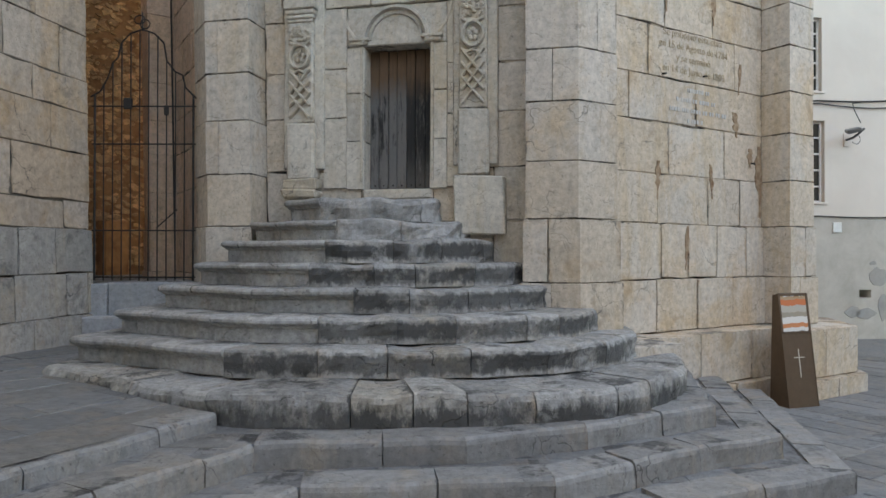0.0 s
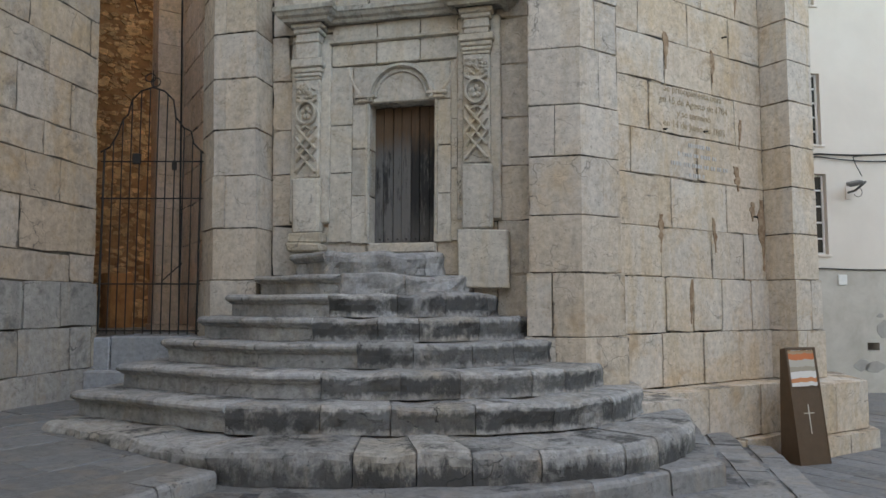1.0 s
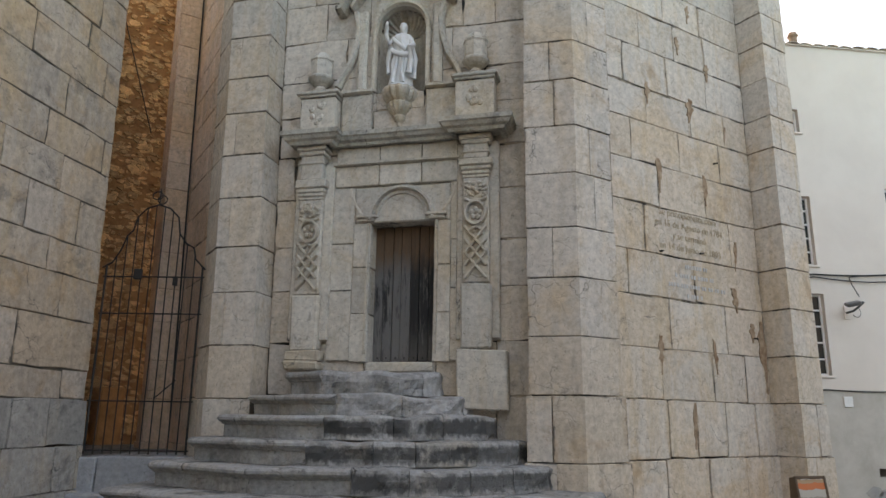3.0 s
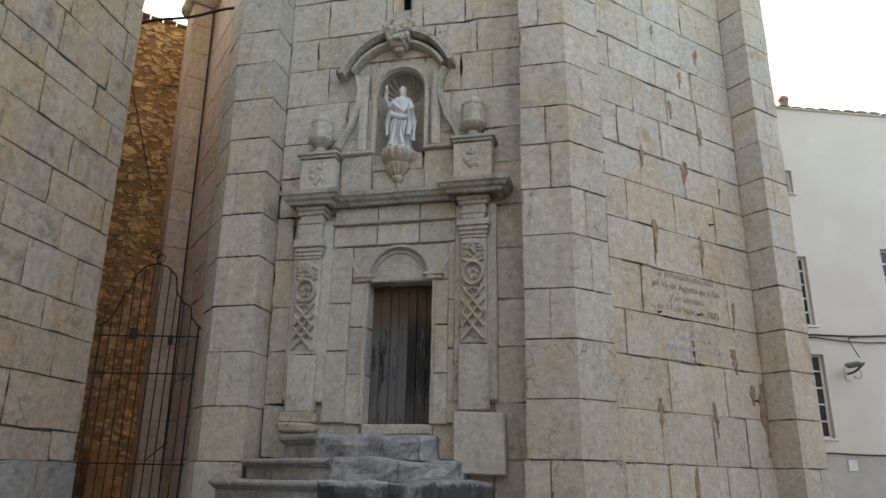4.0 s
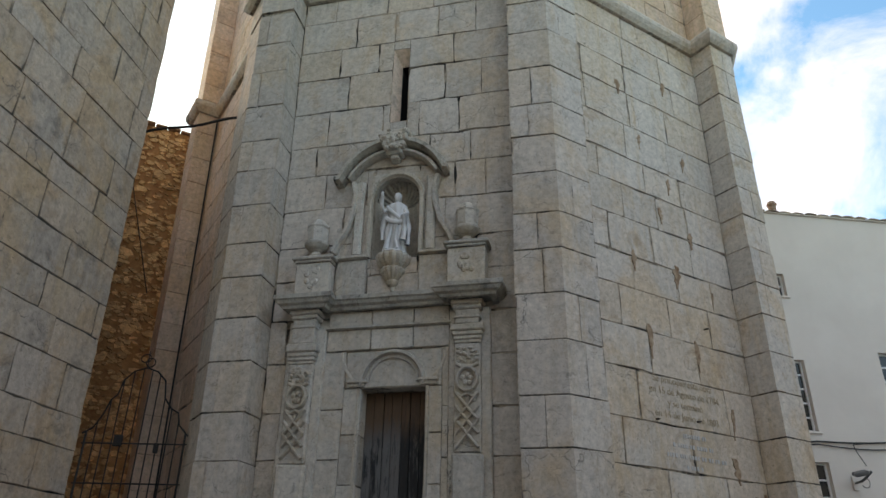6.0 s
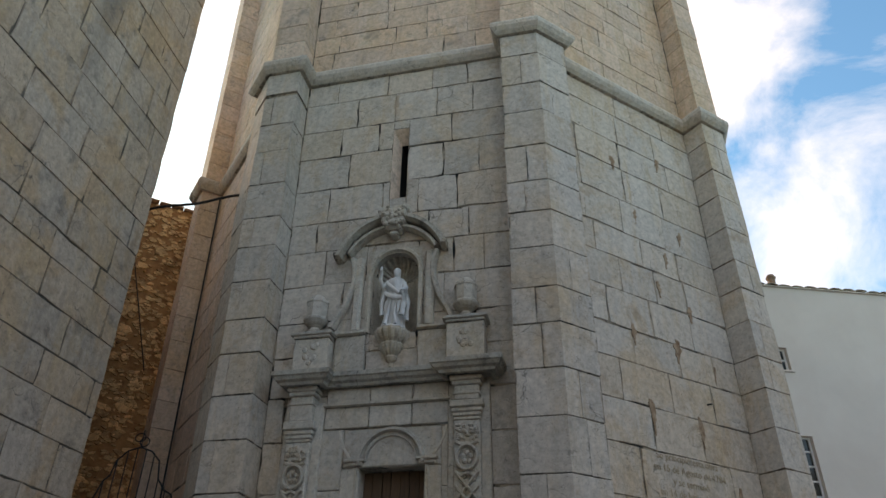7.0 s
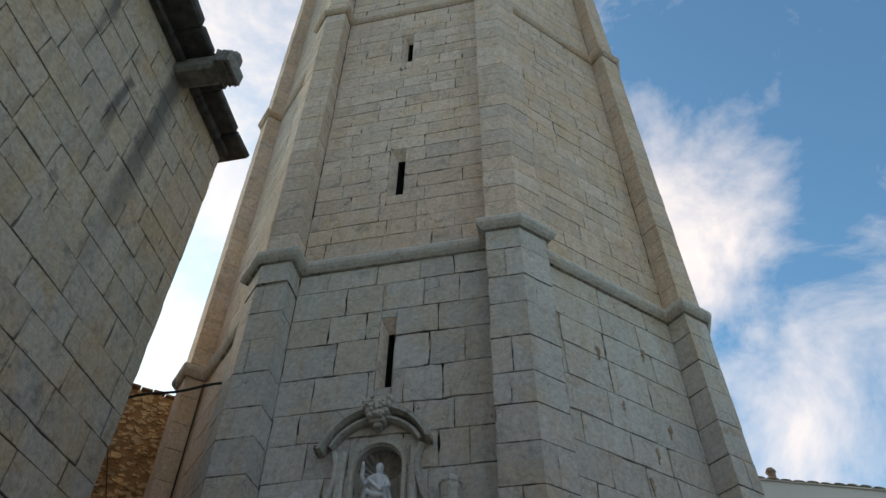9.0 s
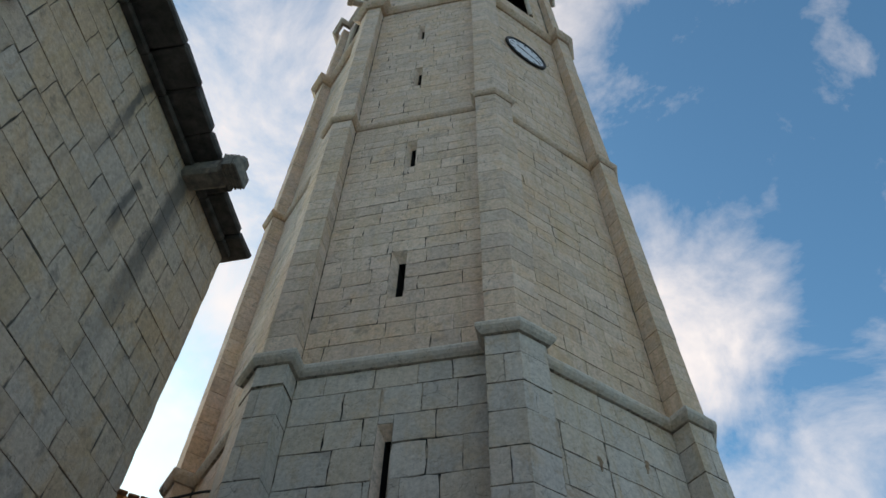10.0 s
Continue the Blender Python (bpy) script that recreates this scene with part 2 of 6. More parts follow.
        for at, half_w, z_lo, z_hi in streaks:
            away = math_node(n, l, "ABSOLUTE", math_node(n, l, "ADD", math_node(n, l, "SUBTRACT", uu, at), math_node(n, l, "MULTIPLY", wob, 0.5)), 0.0)
            band = ramp_node(n, l, away, half_w * 0.35, half_w, rgba((1, 1, 1)), rgba((0, 0, 0)))
            rise = ramp_node(n, l, math_node(n, l, "DIVIDE", math_node(n, l, "SUBTRACT", math_node(n, l, "ADD", sz.outputs["Z"], math_node(n, l, "MULTIPLY", wob, 2.0)), z_lo), z_hi - z_lo), 0.0, 0.6)
            under = ramp_node(n, l, math_node(n, l, "SUBTRACT", sz.outputs["Z"], z_hi), 0.0, 0.02, rgba((1, 1, 1)), rgba((0, 0, 0)))
            col = mix_node(n, l, math_node(n, l, "MULTIPLY", math_node(n, l, "MULTIPLY", math_node(n, l, "MULTIPLY", band, rise), under), 0.75), col, rgba((0.06, 0.06, 0.062)))
        l.new(col, b.inputs["Base Color"])
    bump(n, l, b, hgt, relief, 0.025)
    return m


def plain_material(name, a, c, scale=6.0, rough=0.7, metal=0.0, relief=0.2, stretch=(1, 1, 1), dist=0.003):
    m, n, l, b = material(name, rough, metal)
    f = noise_node(n, l, where(n, l, stretch), scale, 6, 0.65, 0.3)
    l.new(ramp_node(n, l, f, 0.3, 0.7, rgba(a), rgba(c)), b.inputs["Base Color"])
    bump(n, l, b, f, relief, dist)
    return m


GREY, WARM, DARK = (0.545, 0.487, 0.42), (0.57, 0.43, 0.29), (0.14, 0.135, 0.125)
TOWER_STONE = stone_material("tower_limestone", GREY, WARM, 0.36, DARK, 0.36, streak=0.5, spread=0.11)
TOWER_STONE_FAR = stone_material("tower_limestone_masonry", (0.68, 0.515, 0.40), (0.70, 0.465, 0.285), 0.46, DARK, 0.40, streak=0.5, per="island", spread=0.15)
OCHRE_STONE = stone_material("ochre_limestone", (0.575, 0.51, 0.435), (0.56, 0.41, 0.265), 0.52, DARK, 0.22, spread=0.10)
OCHRE_STONE_FAR = stone_material("ochre_limestone_masonry", (0.68, 0.515, 0.395), (0.68, 0.44, 0.26), 0.56, DARK, 0.26, per="island", spread=0.14)
SPOUT_RUNS = ((-2.35, 0.34, 9.5, 16.3), (-3.4, 0.18, 11.5, 14.2), (-4.6, 0.16, 13.0, 16.3))
CHURCH_STONE = stone_material("church_limestone", (0.495, 0.41, 0.335), (0.55, 0.365, 0.21), 0.56, (0.10, 0.094, 0.088), 0.44, streaks=SPOUT_RUNS, spread=0.13)
CHURCH_STONE_FAR = stone_material("church_limestone_masonry", (0.495, 0.41, 0.335), (0.55, 0.365, 0.21), 0.56, (0.10, 0.094, 0.088), 0.44, per="island", streaks=SPOUT_RUNS, spread=0.13)
PORTAL_STONE = stone_material("portal_limestone", (0.54, 0.50, 0.435), (0.53, 0.42, 0.28), 0.38, (0.15, 0.145, 0.135), 0.32, relief=0.5)
STEP_STONE = stone_material("step_limestone", (0.345, 0.343, 0.335), (0.39, 0.33, 0.25), 0.18, (0.075, 0.076, 0.074), 0.5, streak=0.4, spread=0.2, relief=1.2, edge=0.16, grain=0.42, crackle=1.3)
STEP_DARK = stone_material("lichened_step_limestone", (0.345, 0.343, 0.332), (0.38, 0.33, 0.25), 0.18, (0.060, 0.061, 0.060), 0.82, streak=0.5, spread=0.24, relief=1.3, blot=2.3, edge=0.20, grain=0.45, crackle=1.3, riser=True)
PAVING = stone_material("paving_limestone", (0.165, 0.170, 0.174), (0.215, 0.195, 0.165), 0.14, (0.055, 0.055, 0.057), 0.55, streak=0.3, spread=0.24, rough=0.62, relief=0.8, edge=0.2)
KERB_STONE = stone_material("worn_kerb_limestone", (0.235, 0.235, 0.232), (0.27, 0.24, 0.20), 0.16, (0.06, 0.06, 0.062), 0.5, streak=0.4, spread=0.2, rough=0.7, relief=0.8, edge=0.2)
CHURCH_BASE = stone_material("grey_plinth_limestone", (0.39, 0.368, 0.335), (0.46, 0.35, 0.23), 0.32, (0.085, 0.085, 0.085), 0.5, spread=0.14, relief=0.7)
m, n, l, b = material("old_mortar", 0.95)
f1 = noise_node(n, l, where(n, l), 1.6, 8, 0.72, 0.2)
l.new(ramp_node(n, l, f1, 0.47, 0.56, (0.014, 0.012, 0.010, 1), (0.36, 0.29, 0.215, 1)), b.inputs["Base Color"])
bump(n, l, b, f1, 0.5, 0.01)
MORTAR = m
MORTAR_DARK = plain_material("open_joint_grime", (0.012, 0.011, 0.010), (0.14, 0.115, 0.085), 1.9, 0.95, relief=0.4)
# near-black base colour that stands in for the darkness inside openings
PAINTED_DARK = plain_material("painted_dark_interior", (0.010, 0.010, 0.010), (0.018, 0.016, 0.015), 3.0, 0.95)
STATUE_STONE = plain_material("white_stone", (0.60, 0.59, 0.57), (0.74, 0.73, 0.71), 7.0, 0.7, relief=0.2)
IRON = plain_material("black_wrought_iron", (0.012, 0.012, 0.012), (0.035, 0.030, 0.027), 30.0, 0.6, 0.4)
PLASTER = plain_material("cream_render", (0.63, 0.545, 0.475), (0.70, 0.615, 0.54), 0.6, 0.92, relief=0.15)


# ---- mesh building ----
class Geo:
    def __init__(self):
        self.v, self.f = [], []

    def add(self, verts, faces, m=None):
        o = len(self.v)
        self.v += [tuple(m @ Vector(p)) if m is not None else tuple(p) for p in verts]
        self.f += [tuple(i + o for i in f) for f in faces]

    def box(self, lo, hi, m=None):
        (a, b, c), (d, e, f) = lo, hi
        self.add([(a, b, c), (d, b, c), (d, e, c), (a, e, c), (a, b, f), (d, b, f), (d, e, f), (a, e, f)],
                 [(0, 3, 2, 1), (4, 5, 6, 7), (0, 1, 5, 4), (1, 2, 6, 5), (2, 3, 7, 6), (3, 0, 4, 7)], m)

    def soft_box(self, lo, hi, bev=0.01, m=None, jit=0.0, rnd=None):
        """A box with all its edges chamfered."""
        c = [(lo[i] + hi[i]) / 2 for i in range(3)]
        h = [(hi[i] - lo[i]) / 2 for i in range(3)]
        bev = min(bev, *(0.45 * q for q in h))
        verts, idx = [], {}
        for sx in (-1, 1):
            for sy in (-1, 1):
                for sz in (-1, 1):
                    j = [rnd.uniform(-jit, jit) for _ in range(3)] if jit else (0, 0, 0)
                    for ax in range(3):
                        q = [h[0] - bev, h[1] - bev, h[2] - bev]
                        q[ax] = h[ax]
                        idx[sx, sy, sz, ax] = len(verts)
                        verts.append((c[0] + sx * q[0] + j[0], c[1] + sy * q[1] + j[1], c[2] + sz * q[2] + j[2]))
        faces = []
        for ax in range(3):
            o1, o2 = (ax + 1) % 3, (ax + 2) % 3
            for s in (-1, 1):
                loop = []
                for a, b in ((-1, -1), (1, -1), (1, 1), (-1, 1)):
                    k = [0, 0, 0]
                    k[ax], k[o1], k[o2] = s, a, b
                    loop.append(idx[(*k, ax)])
                faces.append(loop if s > 0 else loop[::-1])
        for ax in range(3):
            o1, o2 = (ax + 1) % 3, (ax + 2) % 3
            for a in (-1, 1):
                for b in (-1, 1):
                    k0, k1 = [0, 0, 0], [0, 0, 0]
                    k0[ax], k1[ax] = -1, 1
                    k0[o1] = k1[o1] = a
                    k0[o2] = k1[o2] = b
                    loop = [idx[(*k0, o1)], idx[(*k1, o1)], idx[(*k1, o2)], idx[(*k0, o2)]]
                    faces.append(loop if a * b < 0 else loop[::-1])
        for sx in (-1, 1):
            for sy in (-1, 1):
                for sz in (-1, 1):
                    loop = [idx[sx, sy, sz, i] for i in range(3)]
                    faces.append(loop if sx * sy * sz > 0 else loop[::-1])
        self.add(verts, faces, m)

    def prism(self, poly, z0, z1, m=None, bev=0.0):
        """An upright prism on an anticlockwise outline; bev chamfers its upper and lower edges."""
        n = len(poly)
        if bev:
            inner = offset_outline(poly, -bev)
            rings = [(inner, z0), (poly, z0 + bev), (poly, z1 - bev), (inner, z1)]
        else:
            rings = [(poly, z0), (poly, z1)]
        verts = [(p[0], p[1], z) for ring, z in rings for p in ring]
        faces = [tuple(range(n))[::-1], tuple(range((len(rings) - 1) * n, len(rings) * n))]
        for r in range(len(rings) - 1):
            for i in range(n):
                j = (i + 1) % n
                faces.append((r * n + i, r * n + j, (r + 1) * n + j, (r + 1) * n + i))
        self.add(verts, faces, m)

    def sweep(self, profile, path, closed=False, m=None):
        """A profile of (outward, up) carried along an outline of (x, y, z); outward is to the right of the way."""
        n, k = len(path), len(profile)
        verts = []
        for i in range(n):
            p = Vector(path[i])
            a = Vector(path[i - 1]) if (closed or i) else None
            b = Vector(path[(i + 1) % n]) if (closed or i < n - 1) else None
            d1 = (p - a).normalized() if a is not None else (b - p).normalized()
            d2 = (b - p).normalized() if b is not None else d1
            n1, n2 = Vector((d1.y, -d1.x, 0)), Vector((d2.y, -d2.x, 0))
            s = n1 + n2
            s = s / max(0.25, s.length_squared) * 2
            for o, u in profile:
                verts.append(tuple(p + s * o + Vector((0, 0, u))))
        faces = []
        for i in range(n if closed else n - 1):
            j = (i + 1) % n
            for a in range(k):
                b = (a + 1) % k
                faces.append((i * k + a, i * k + b, j * k + b, j * k + a))
        if not closed:
            faces += [tuple(range(k))[::-1], tuple(range((n - 1) * k, n * k))]
        self.add(verts, faces, m)

    def lathe(self, profile, sides=16, m=None):
        """A turned shape from (radius, height) rows, from the bottom up."""
        verts, faces, k = [], [], len(profile)
        for i in range(sides):
            a = 2 * math.pi * i / sides
            verts += [(r * math.cos(a), r * math.sin(a), z) for r, z in profile]
        for i in range(sides):
            j = (i + 1) % sides
            for q in range(k - 1):
                faces.append((i * k + q, j * k + q, j * k + q + 1, i * k + q + 1))
        faces.append(tuple(i * k for i in range(sides))[::-1])
        faces.append(tuple(i * k + k - 1 for i in range(sides)))
        self.add(verts, faces, m)

    def tube(self, path, r, sides=6, m=None, closed=False):
        path = [Vector(p) for p in path]
        n, verts, faces = len(path), [], []
        for i, p in enumerate(path):
            a = path[i - 1] if (i or closed) else p
            b = path[(i + 1) % n] if (i < n - 1 or closed) else p
            d = (b - a).normalized()
            side = d.cross(Vector((0, 0, 1)))
            side = side.normalized() if side.length > 0.05 else Vector((1, 0, 0))
            up = side.cross(d).normalized()
            for s in range(sides):
                t = 2 * math.pi * (s + 0.5) / sides
                verts.append(tuple(p + side * r * math.cos(t) + up * r * math.sin(t)))
        for i in range(n if closed else n - 1):
            j = (i + 1) % n
            for s in range(sides):
                t = (s + 1) % sides
                faces.append((i * sides + s, i * sides + t, j * sides + t, j * sides + s))
        if not closed:
            faces += [tuple(range(sides)), tuple(range((n - 1) * sides, n * sides))[::-1]]
        self.add(verts, faces, m)

    def ball(self, c, r, m=None, seg=10, rings=7):
        verts, faces = [], []
        for i in range(rings + 1):
            a = math.pi * i / rings - math.pi / 2
            for j in range(seg):
                b = 2 * math.pi * j / seg
                verts.append((c[0] + r[0] * math.cos(a) * math.cos(b), c[1] + r[1] * math.cos(a) * math.sin(b), c[2] + r[2] * math.sin(a)))
        for i in range(rings):
            for j in range(seg):
                k = (j + 1) % seg
                faces.append((i * seg + j, i * seg + k, (i + 1) * seg + k, (i + 1) * seg + j))
        self.add(verts, faces, m)

    def mesh(self, name, smooth=False):
        me = bpy.data.meshes.new(name)
        me.from_pydata(self.v, [], self.f)
        me.validate()
        if smooth:
            me.polygons.foreach_set("use_smooth", [True] * len(me.polygons))
        me.update()
        return me


def offset_outline(poly, d):
    """The outline moved outwards by d (anticlockwise outline)."""
    out, n = [], len(poly)
    for i in range(n):
        p, a, b = Vector(poly[i][:2]), Vector(poly[i - 1][:2]), Vector(poly[(i + 1) % n][:2])
        d1, d2 = (p - a).normalized(), (b - p).normalized()
        s = Vector((d1.y + d2.y, -d1.x - d2.x))
        q = p + s / max(0.3, s.length_squared) * 2 * d
        out.append((q.x, q.y))
    return out


def part(name, geo, mat, parent=None, label="", smooth=False, kind=""):
    ob = new(name, geo.mesh(name, smooth))
    ob.data.materials.append(mat)
    ob.parent = parent
    return tagged(ob, label=label, kind=kind)


def thing(name, label, category, group="", kind="", at=(0, 0, 0)):
    ob = new(name)
    ob.empty_display_size = 0.2
    ob.location = at
    return tagged(ob, label, category, group, kind)


def cut(rects, hole):
    """Rectangles (u0, u1, z0, z1) less a hole."""
    out = []
    a, b, c, d = hole
    for u0, u1, z0, z1 in rects:
        if a >= u1 or b <= u0 or c >= z1 or d <= z0:
            out.append((u0, u1, z0, z1))
            continue
        if a > u0:
            out.append((u0, a, z0, z1))
        if b < u1:
            out.append((b, u1, z0, z1))
        lo, hi = max(u0, a), min(u1, b)
        if c > z0:
            out.append((lo, hi, z0, c))
        if d < z1:
            out.append((lo, hi, d, z1))
    return [r for r in out if r[1] - r[0] > 0.03 and r[3] - r[2] > 0.03]


def ashlar(courses, u0, u1, rnd, lo=0.7, hi=1.5, holes=(), breaks=None):
    """Rectangles of coursed blocks between u0 and u1, with random lengths."""
    rects = []
    for i, (z0, z1) in enumerate(zip(courses, courses[1:])):
        cuts = [u0]
        if breaks and i in breaks:
            cuts += breaks[i]
        else:
            u = u0 + rnd.uniform(0.35, 1.0) * (lo + hi) / 2 * (1.0 if i % 2 else 0.7)
            while u < u1 - 0.35:
                cuts.append(u)
                u += rnd.uniform(lo, hi)
        cuts.append(u1)
        row = [(a, b, z0, z1) for a, b in zip(cuts, cuts[1:])]
        for h in holes:
            row = cut(row, h)
        rects += row
    return rects


def lay(geo, rect, rnd, m, front=0.0, back=0.06, joint=0.006, bev=0.012, uneven=0.006):
    """One dressed block on a wall: y is inwards, its face near y = -front."""
    u0, u1, z0, z1 = rect
    f = -front - rnd.uniform(0, uneven)
    slope = [rnd.uniform(-0.4, 0.4) * uneven for _ in range(2)]
    ring = []
    for (a0, c0), (a1, c1) in (((u0, z0), (u1, z0)), ((u1, z0), (u1, z1)), ((u1, z1), (u0, z1)), ((u0, z1), (u0, z0))):
        for t in (0.0, rnd.uniform(0.2, 0.45), rnd.uniform(0.55, 0.85)):
            # the joint opens here and there where the edge is chipped
            j = joint * rnd.uniform(0.3, 1.2) + (rnd.uniform(0.3, 1.0) * 0.026 if rnd.random() < 0.28 else 0.0)
            a2, c2 = a0 + (a1 - a0) * t, c0 + (c1 - c0) * t
            ring.append((min(max(a2, u0 + j), u1 - j), min(max(c2, z0 + j), z1 - j)))
    k = len(ring)
    cu, cz = (u0 + u1) / 2, (z0 + z1) / 2
    verts = [(p, back, q) for p, q in ring]
    inn = []
    for p, q in ring:
        e = bev * rnd.uniform(0.5, 2.0)
        inn.append((p + math.copysign(min(e, abs(cu - p)), cu - p), q + math.copysign(min(e, abs(cz - q)), cz - q)))
    verts += [(p, f + bev, q) for p, q in ring]
    verts += [(p, f + slope[0] * (p - cu) / (u1 - u0) + slope[1] * (q - cz) / (z1 - z0), q) for p, q in inn]
    faces = [tuple(range(2 * k, 3 * k))]
    for o in (0, k):
        for s in range(k):
            t = (s + 1) % k
            faces.append((o + s, o + t, o + k + t, o + k + s))
    geo.add(verts, faces, m)


# ---- the tower's plan ----
CX, CY, TURN0, APO = 0.574, 15.555, -102.91, 5.79
PIL, INNER = 0.49, 1.93


def face_frame(i, apo=APO):
    """Frame of octagon face i (0 is the portal's): x along the wall to the right, y inwards, z up."""
    a = radians(TURN0 + 45 * i)
    d = Vector((math.cos(a), math.sin(a), 0))
    e = Vector((-d.y, d.x, 0))
    o = Vector((CX, CY, 0)) + d * apo
    return Matrix(((e.x, -d.x, 0, o.x), (e.y, -d.y, 0, o.y), (0, 0, 1, 0), (0, 0, 0, 1)))


FRONT, RIGHT, LEFT = face_frame(0), face_frame(1), face_frame(-1)


def corner_outline(i, grow=0.0, apo=APO, pil=PIL, inner=INNER, root=0.10):
    """Outline of the pilaster that wraps the corner between faces i and i + 1."""
    a, b = face_frame(i, apo), face_frame(i + 1, apo)
    tip = (apo + pil + grow) * math.tan(math.pi / 8)
    pts = [a @ Vector((inner - grow, root, 0)), a @ Vector((inner - grow, -pil - grow, 0)), a @ Vector((tip, -pil - grow, 0)),
           b @ Vector((-inner + grow, -pil - grow, 0)), b @ Vector((-inner + grow, root, 0))]
    return [(p.x, p.y) for p in pts]


def ring_outline(grow=0.0, apo=APO, pil=PIL, inner=INNER):
    """The whole outline of wall and pilasters, anticlockwise."""
    pts = []
    for i in range(8):
        m = face_frame(i, apo)
        tip = (apo + pil + grow) * math.tan(math.pi / 8)
        for q in ((-tip, -pil - grow), (-inner + grow, -pil - grow), (-inner + grow, -grow), (inner - grow, -grow), (inner - grow, -pil - grow)):
            p = m @ Vector((q[0], q[1], 0))
            pts.append((p.x, p.y))
    return pts


# ---- bell tower ----
STOREY1 = [1.98, 2.72, 3.48, 4.15, 4.90, 5.58, 6.26, 6.85, 7.55, 8.22, 8.82, 9.56, 10.33, 11.00, 11.73, 12.28]
PLINTH = [-1.0, -0.34, 0.40, 1.17, 1.98]
CORNICES = (12.28, 24.10, 37.40)


def even_courses(z0, z1, height, rnd):
    n = max(1, round((z1 - z0) / height))
    zs = [z0 + (z1 - z0) * i / n for i in range(n + 1)]
    return [zs[0]] + [z + rnd.uniform(-0.08, 0.08) * height for z in zs[1:-1]] + [zs[-1]]


DOOR_HOLE = (-0.40, 0.56, 2.44, 4.46)
NICHE_HOLE = (-0.40, 0.36, 6.55, 8.02)
SLOTS = [(-0.22, 0.08, 9.18, 10.80), (-0.40, 0.00, 14.56, 16.42), (-0.40, -0.06, 20.86, 22.60), (-0.48, -0.18, 27.34, 29.20), (-0.58, -0.30, 32.70, 34.60)]
BELL_HOLE = (-0.85, 0.85, 40.3, 44.6)
FRONT_HOLES = [DOOR_HOLE, NICHE_HOLE, *SLOTS]

rnd = random.Random(4)
tower = thing("bell_tower", "tall octagonal limestone bell tower with corner pilasters and string courses", "bell tower", at=(CX, CY, 0))
tower_inv = Matrix.Translation((-CX, -CY, 0))
UP2, UP3 = even_courses(12.70, 24.10, 0.53, rnd), even_courses(24.50, 37.40, 0.52, rnd)
UP4 = even_courses(37.85, 47.0, 0.5, rnd)


FRONT_INV = FRONT.inverted()


def settled(p):
    """The tower's left flank leans slightly outwards with height."""
    u = (FRONT_INV @ Vector(p)).x
    k = min(1.0, max(0.0, (-u - 0.7) / 1.2)) + 0.07 * max(0.0, -u - 2.38)
    return Vector(p) - FRONT.col[0].xyz * (k * 0.0185 * (p[2] - 3.0))


def tower_part(name, geo, mat, label="", kind="", smooth=False):
    geo.v = [(q.x - CX, q.y - CY, q.z) for q in (settled(p) for p in geo.v)]
    return part(name, geo, mat, tower, label, smooth, kind)


# the core: a thick shell behind the blocks, open at the door, niche and slots
half = APO * math.tan(math.pi / 8)
for i in range(8):
    core = Geo()
    m = face_frame(i, APO - 0.008)
    rects = [(-half, half, -1.0, 47.0)]
    for h in (FRONT_HOLES + [BELL_HOLE] if i == 0 else [BELL_HOLE]):
        rects = cut(rects, h)
    for u0, u1, z0, z1 in rects:
        core.add([(u0, 0, z0), (u1, 0, z0), (u1, 0, z1), (u0, 0, z1)], [(0, 1, 2, 3)], m)
    inner = face_frame(i, APO - 0.9)
    hi = (APO - 0.9) * math.tan(math.pi / 8)
    rects = [(-hi, hi, -1.0, 47.0)]
    for h in (FRONT_HOLES + [BELL_HOLE] if i == 0 else [BELL_HOLE]):
        rects = cut(rects, h)
    for u0, u1, z0, z1 in rects:
        core.add([(u0, 0, z0), (u1, 0, z0), (u1, 0, z1), (u0, 0, z1)], [(3, 2, 1, 0)], inner)
    tower_part("core_wall", core, MORTAR, "dark recessed mortar joints")
for u0, u1, z0, z1 in SLOTS:
    # a splayed recess with a sloping head, and a narrow slit at its right
    w, h = u1 - u0, z1 - z0
    c = u0 + 0.40 * w
    top = z1 - 0.16 * h
    reveal = Geo()
    a = [(u0, 0.0, z0), (u1, 0.0, z0), (u1, 0.0, z1), (u0, 0.0, z1)]
    b = [(c, 0.20, z0 + 0.02), (u1 - 0.01, 0.20, z0 + 0.02), (u1 - 0.01, 0.20, top), (c, 0.20, top)]
    d = [(p[0], 0.89, p[2]) for p in b]
    reveal.add(a + b + d, [(0, 1, 5, 4), (1, 2, 6, 5), (2, 3, 7, 6), (3, 0, 4, 7)], FRONT)
    tower_part("slot_reveal", reveal, TOWER_STONE_FAR, "splayed stone reveal of a narrow slot window")
    # throat and back plate: shade of the slit put into a near-black colour
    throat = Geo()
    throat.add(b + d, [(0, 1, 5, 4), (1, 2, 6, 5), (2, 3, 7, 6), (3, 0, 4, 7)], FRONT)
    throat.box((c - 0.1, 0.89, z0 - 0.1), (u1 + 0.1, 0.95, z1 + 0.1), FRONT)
    tower_part("slot_throat", throat, PAINTED_DARK, "throat of the slot window, its darkness painted near-black")

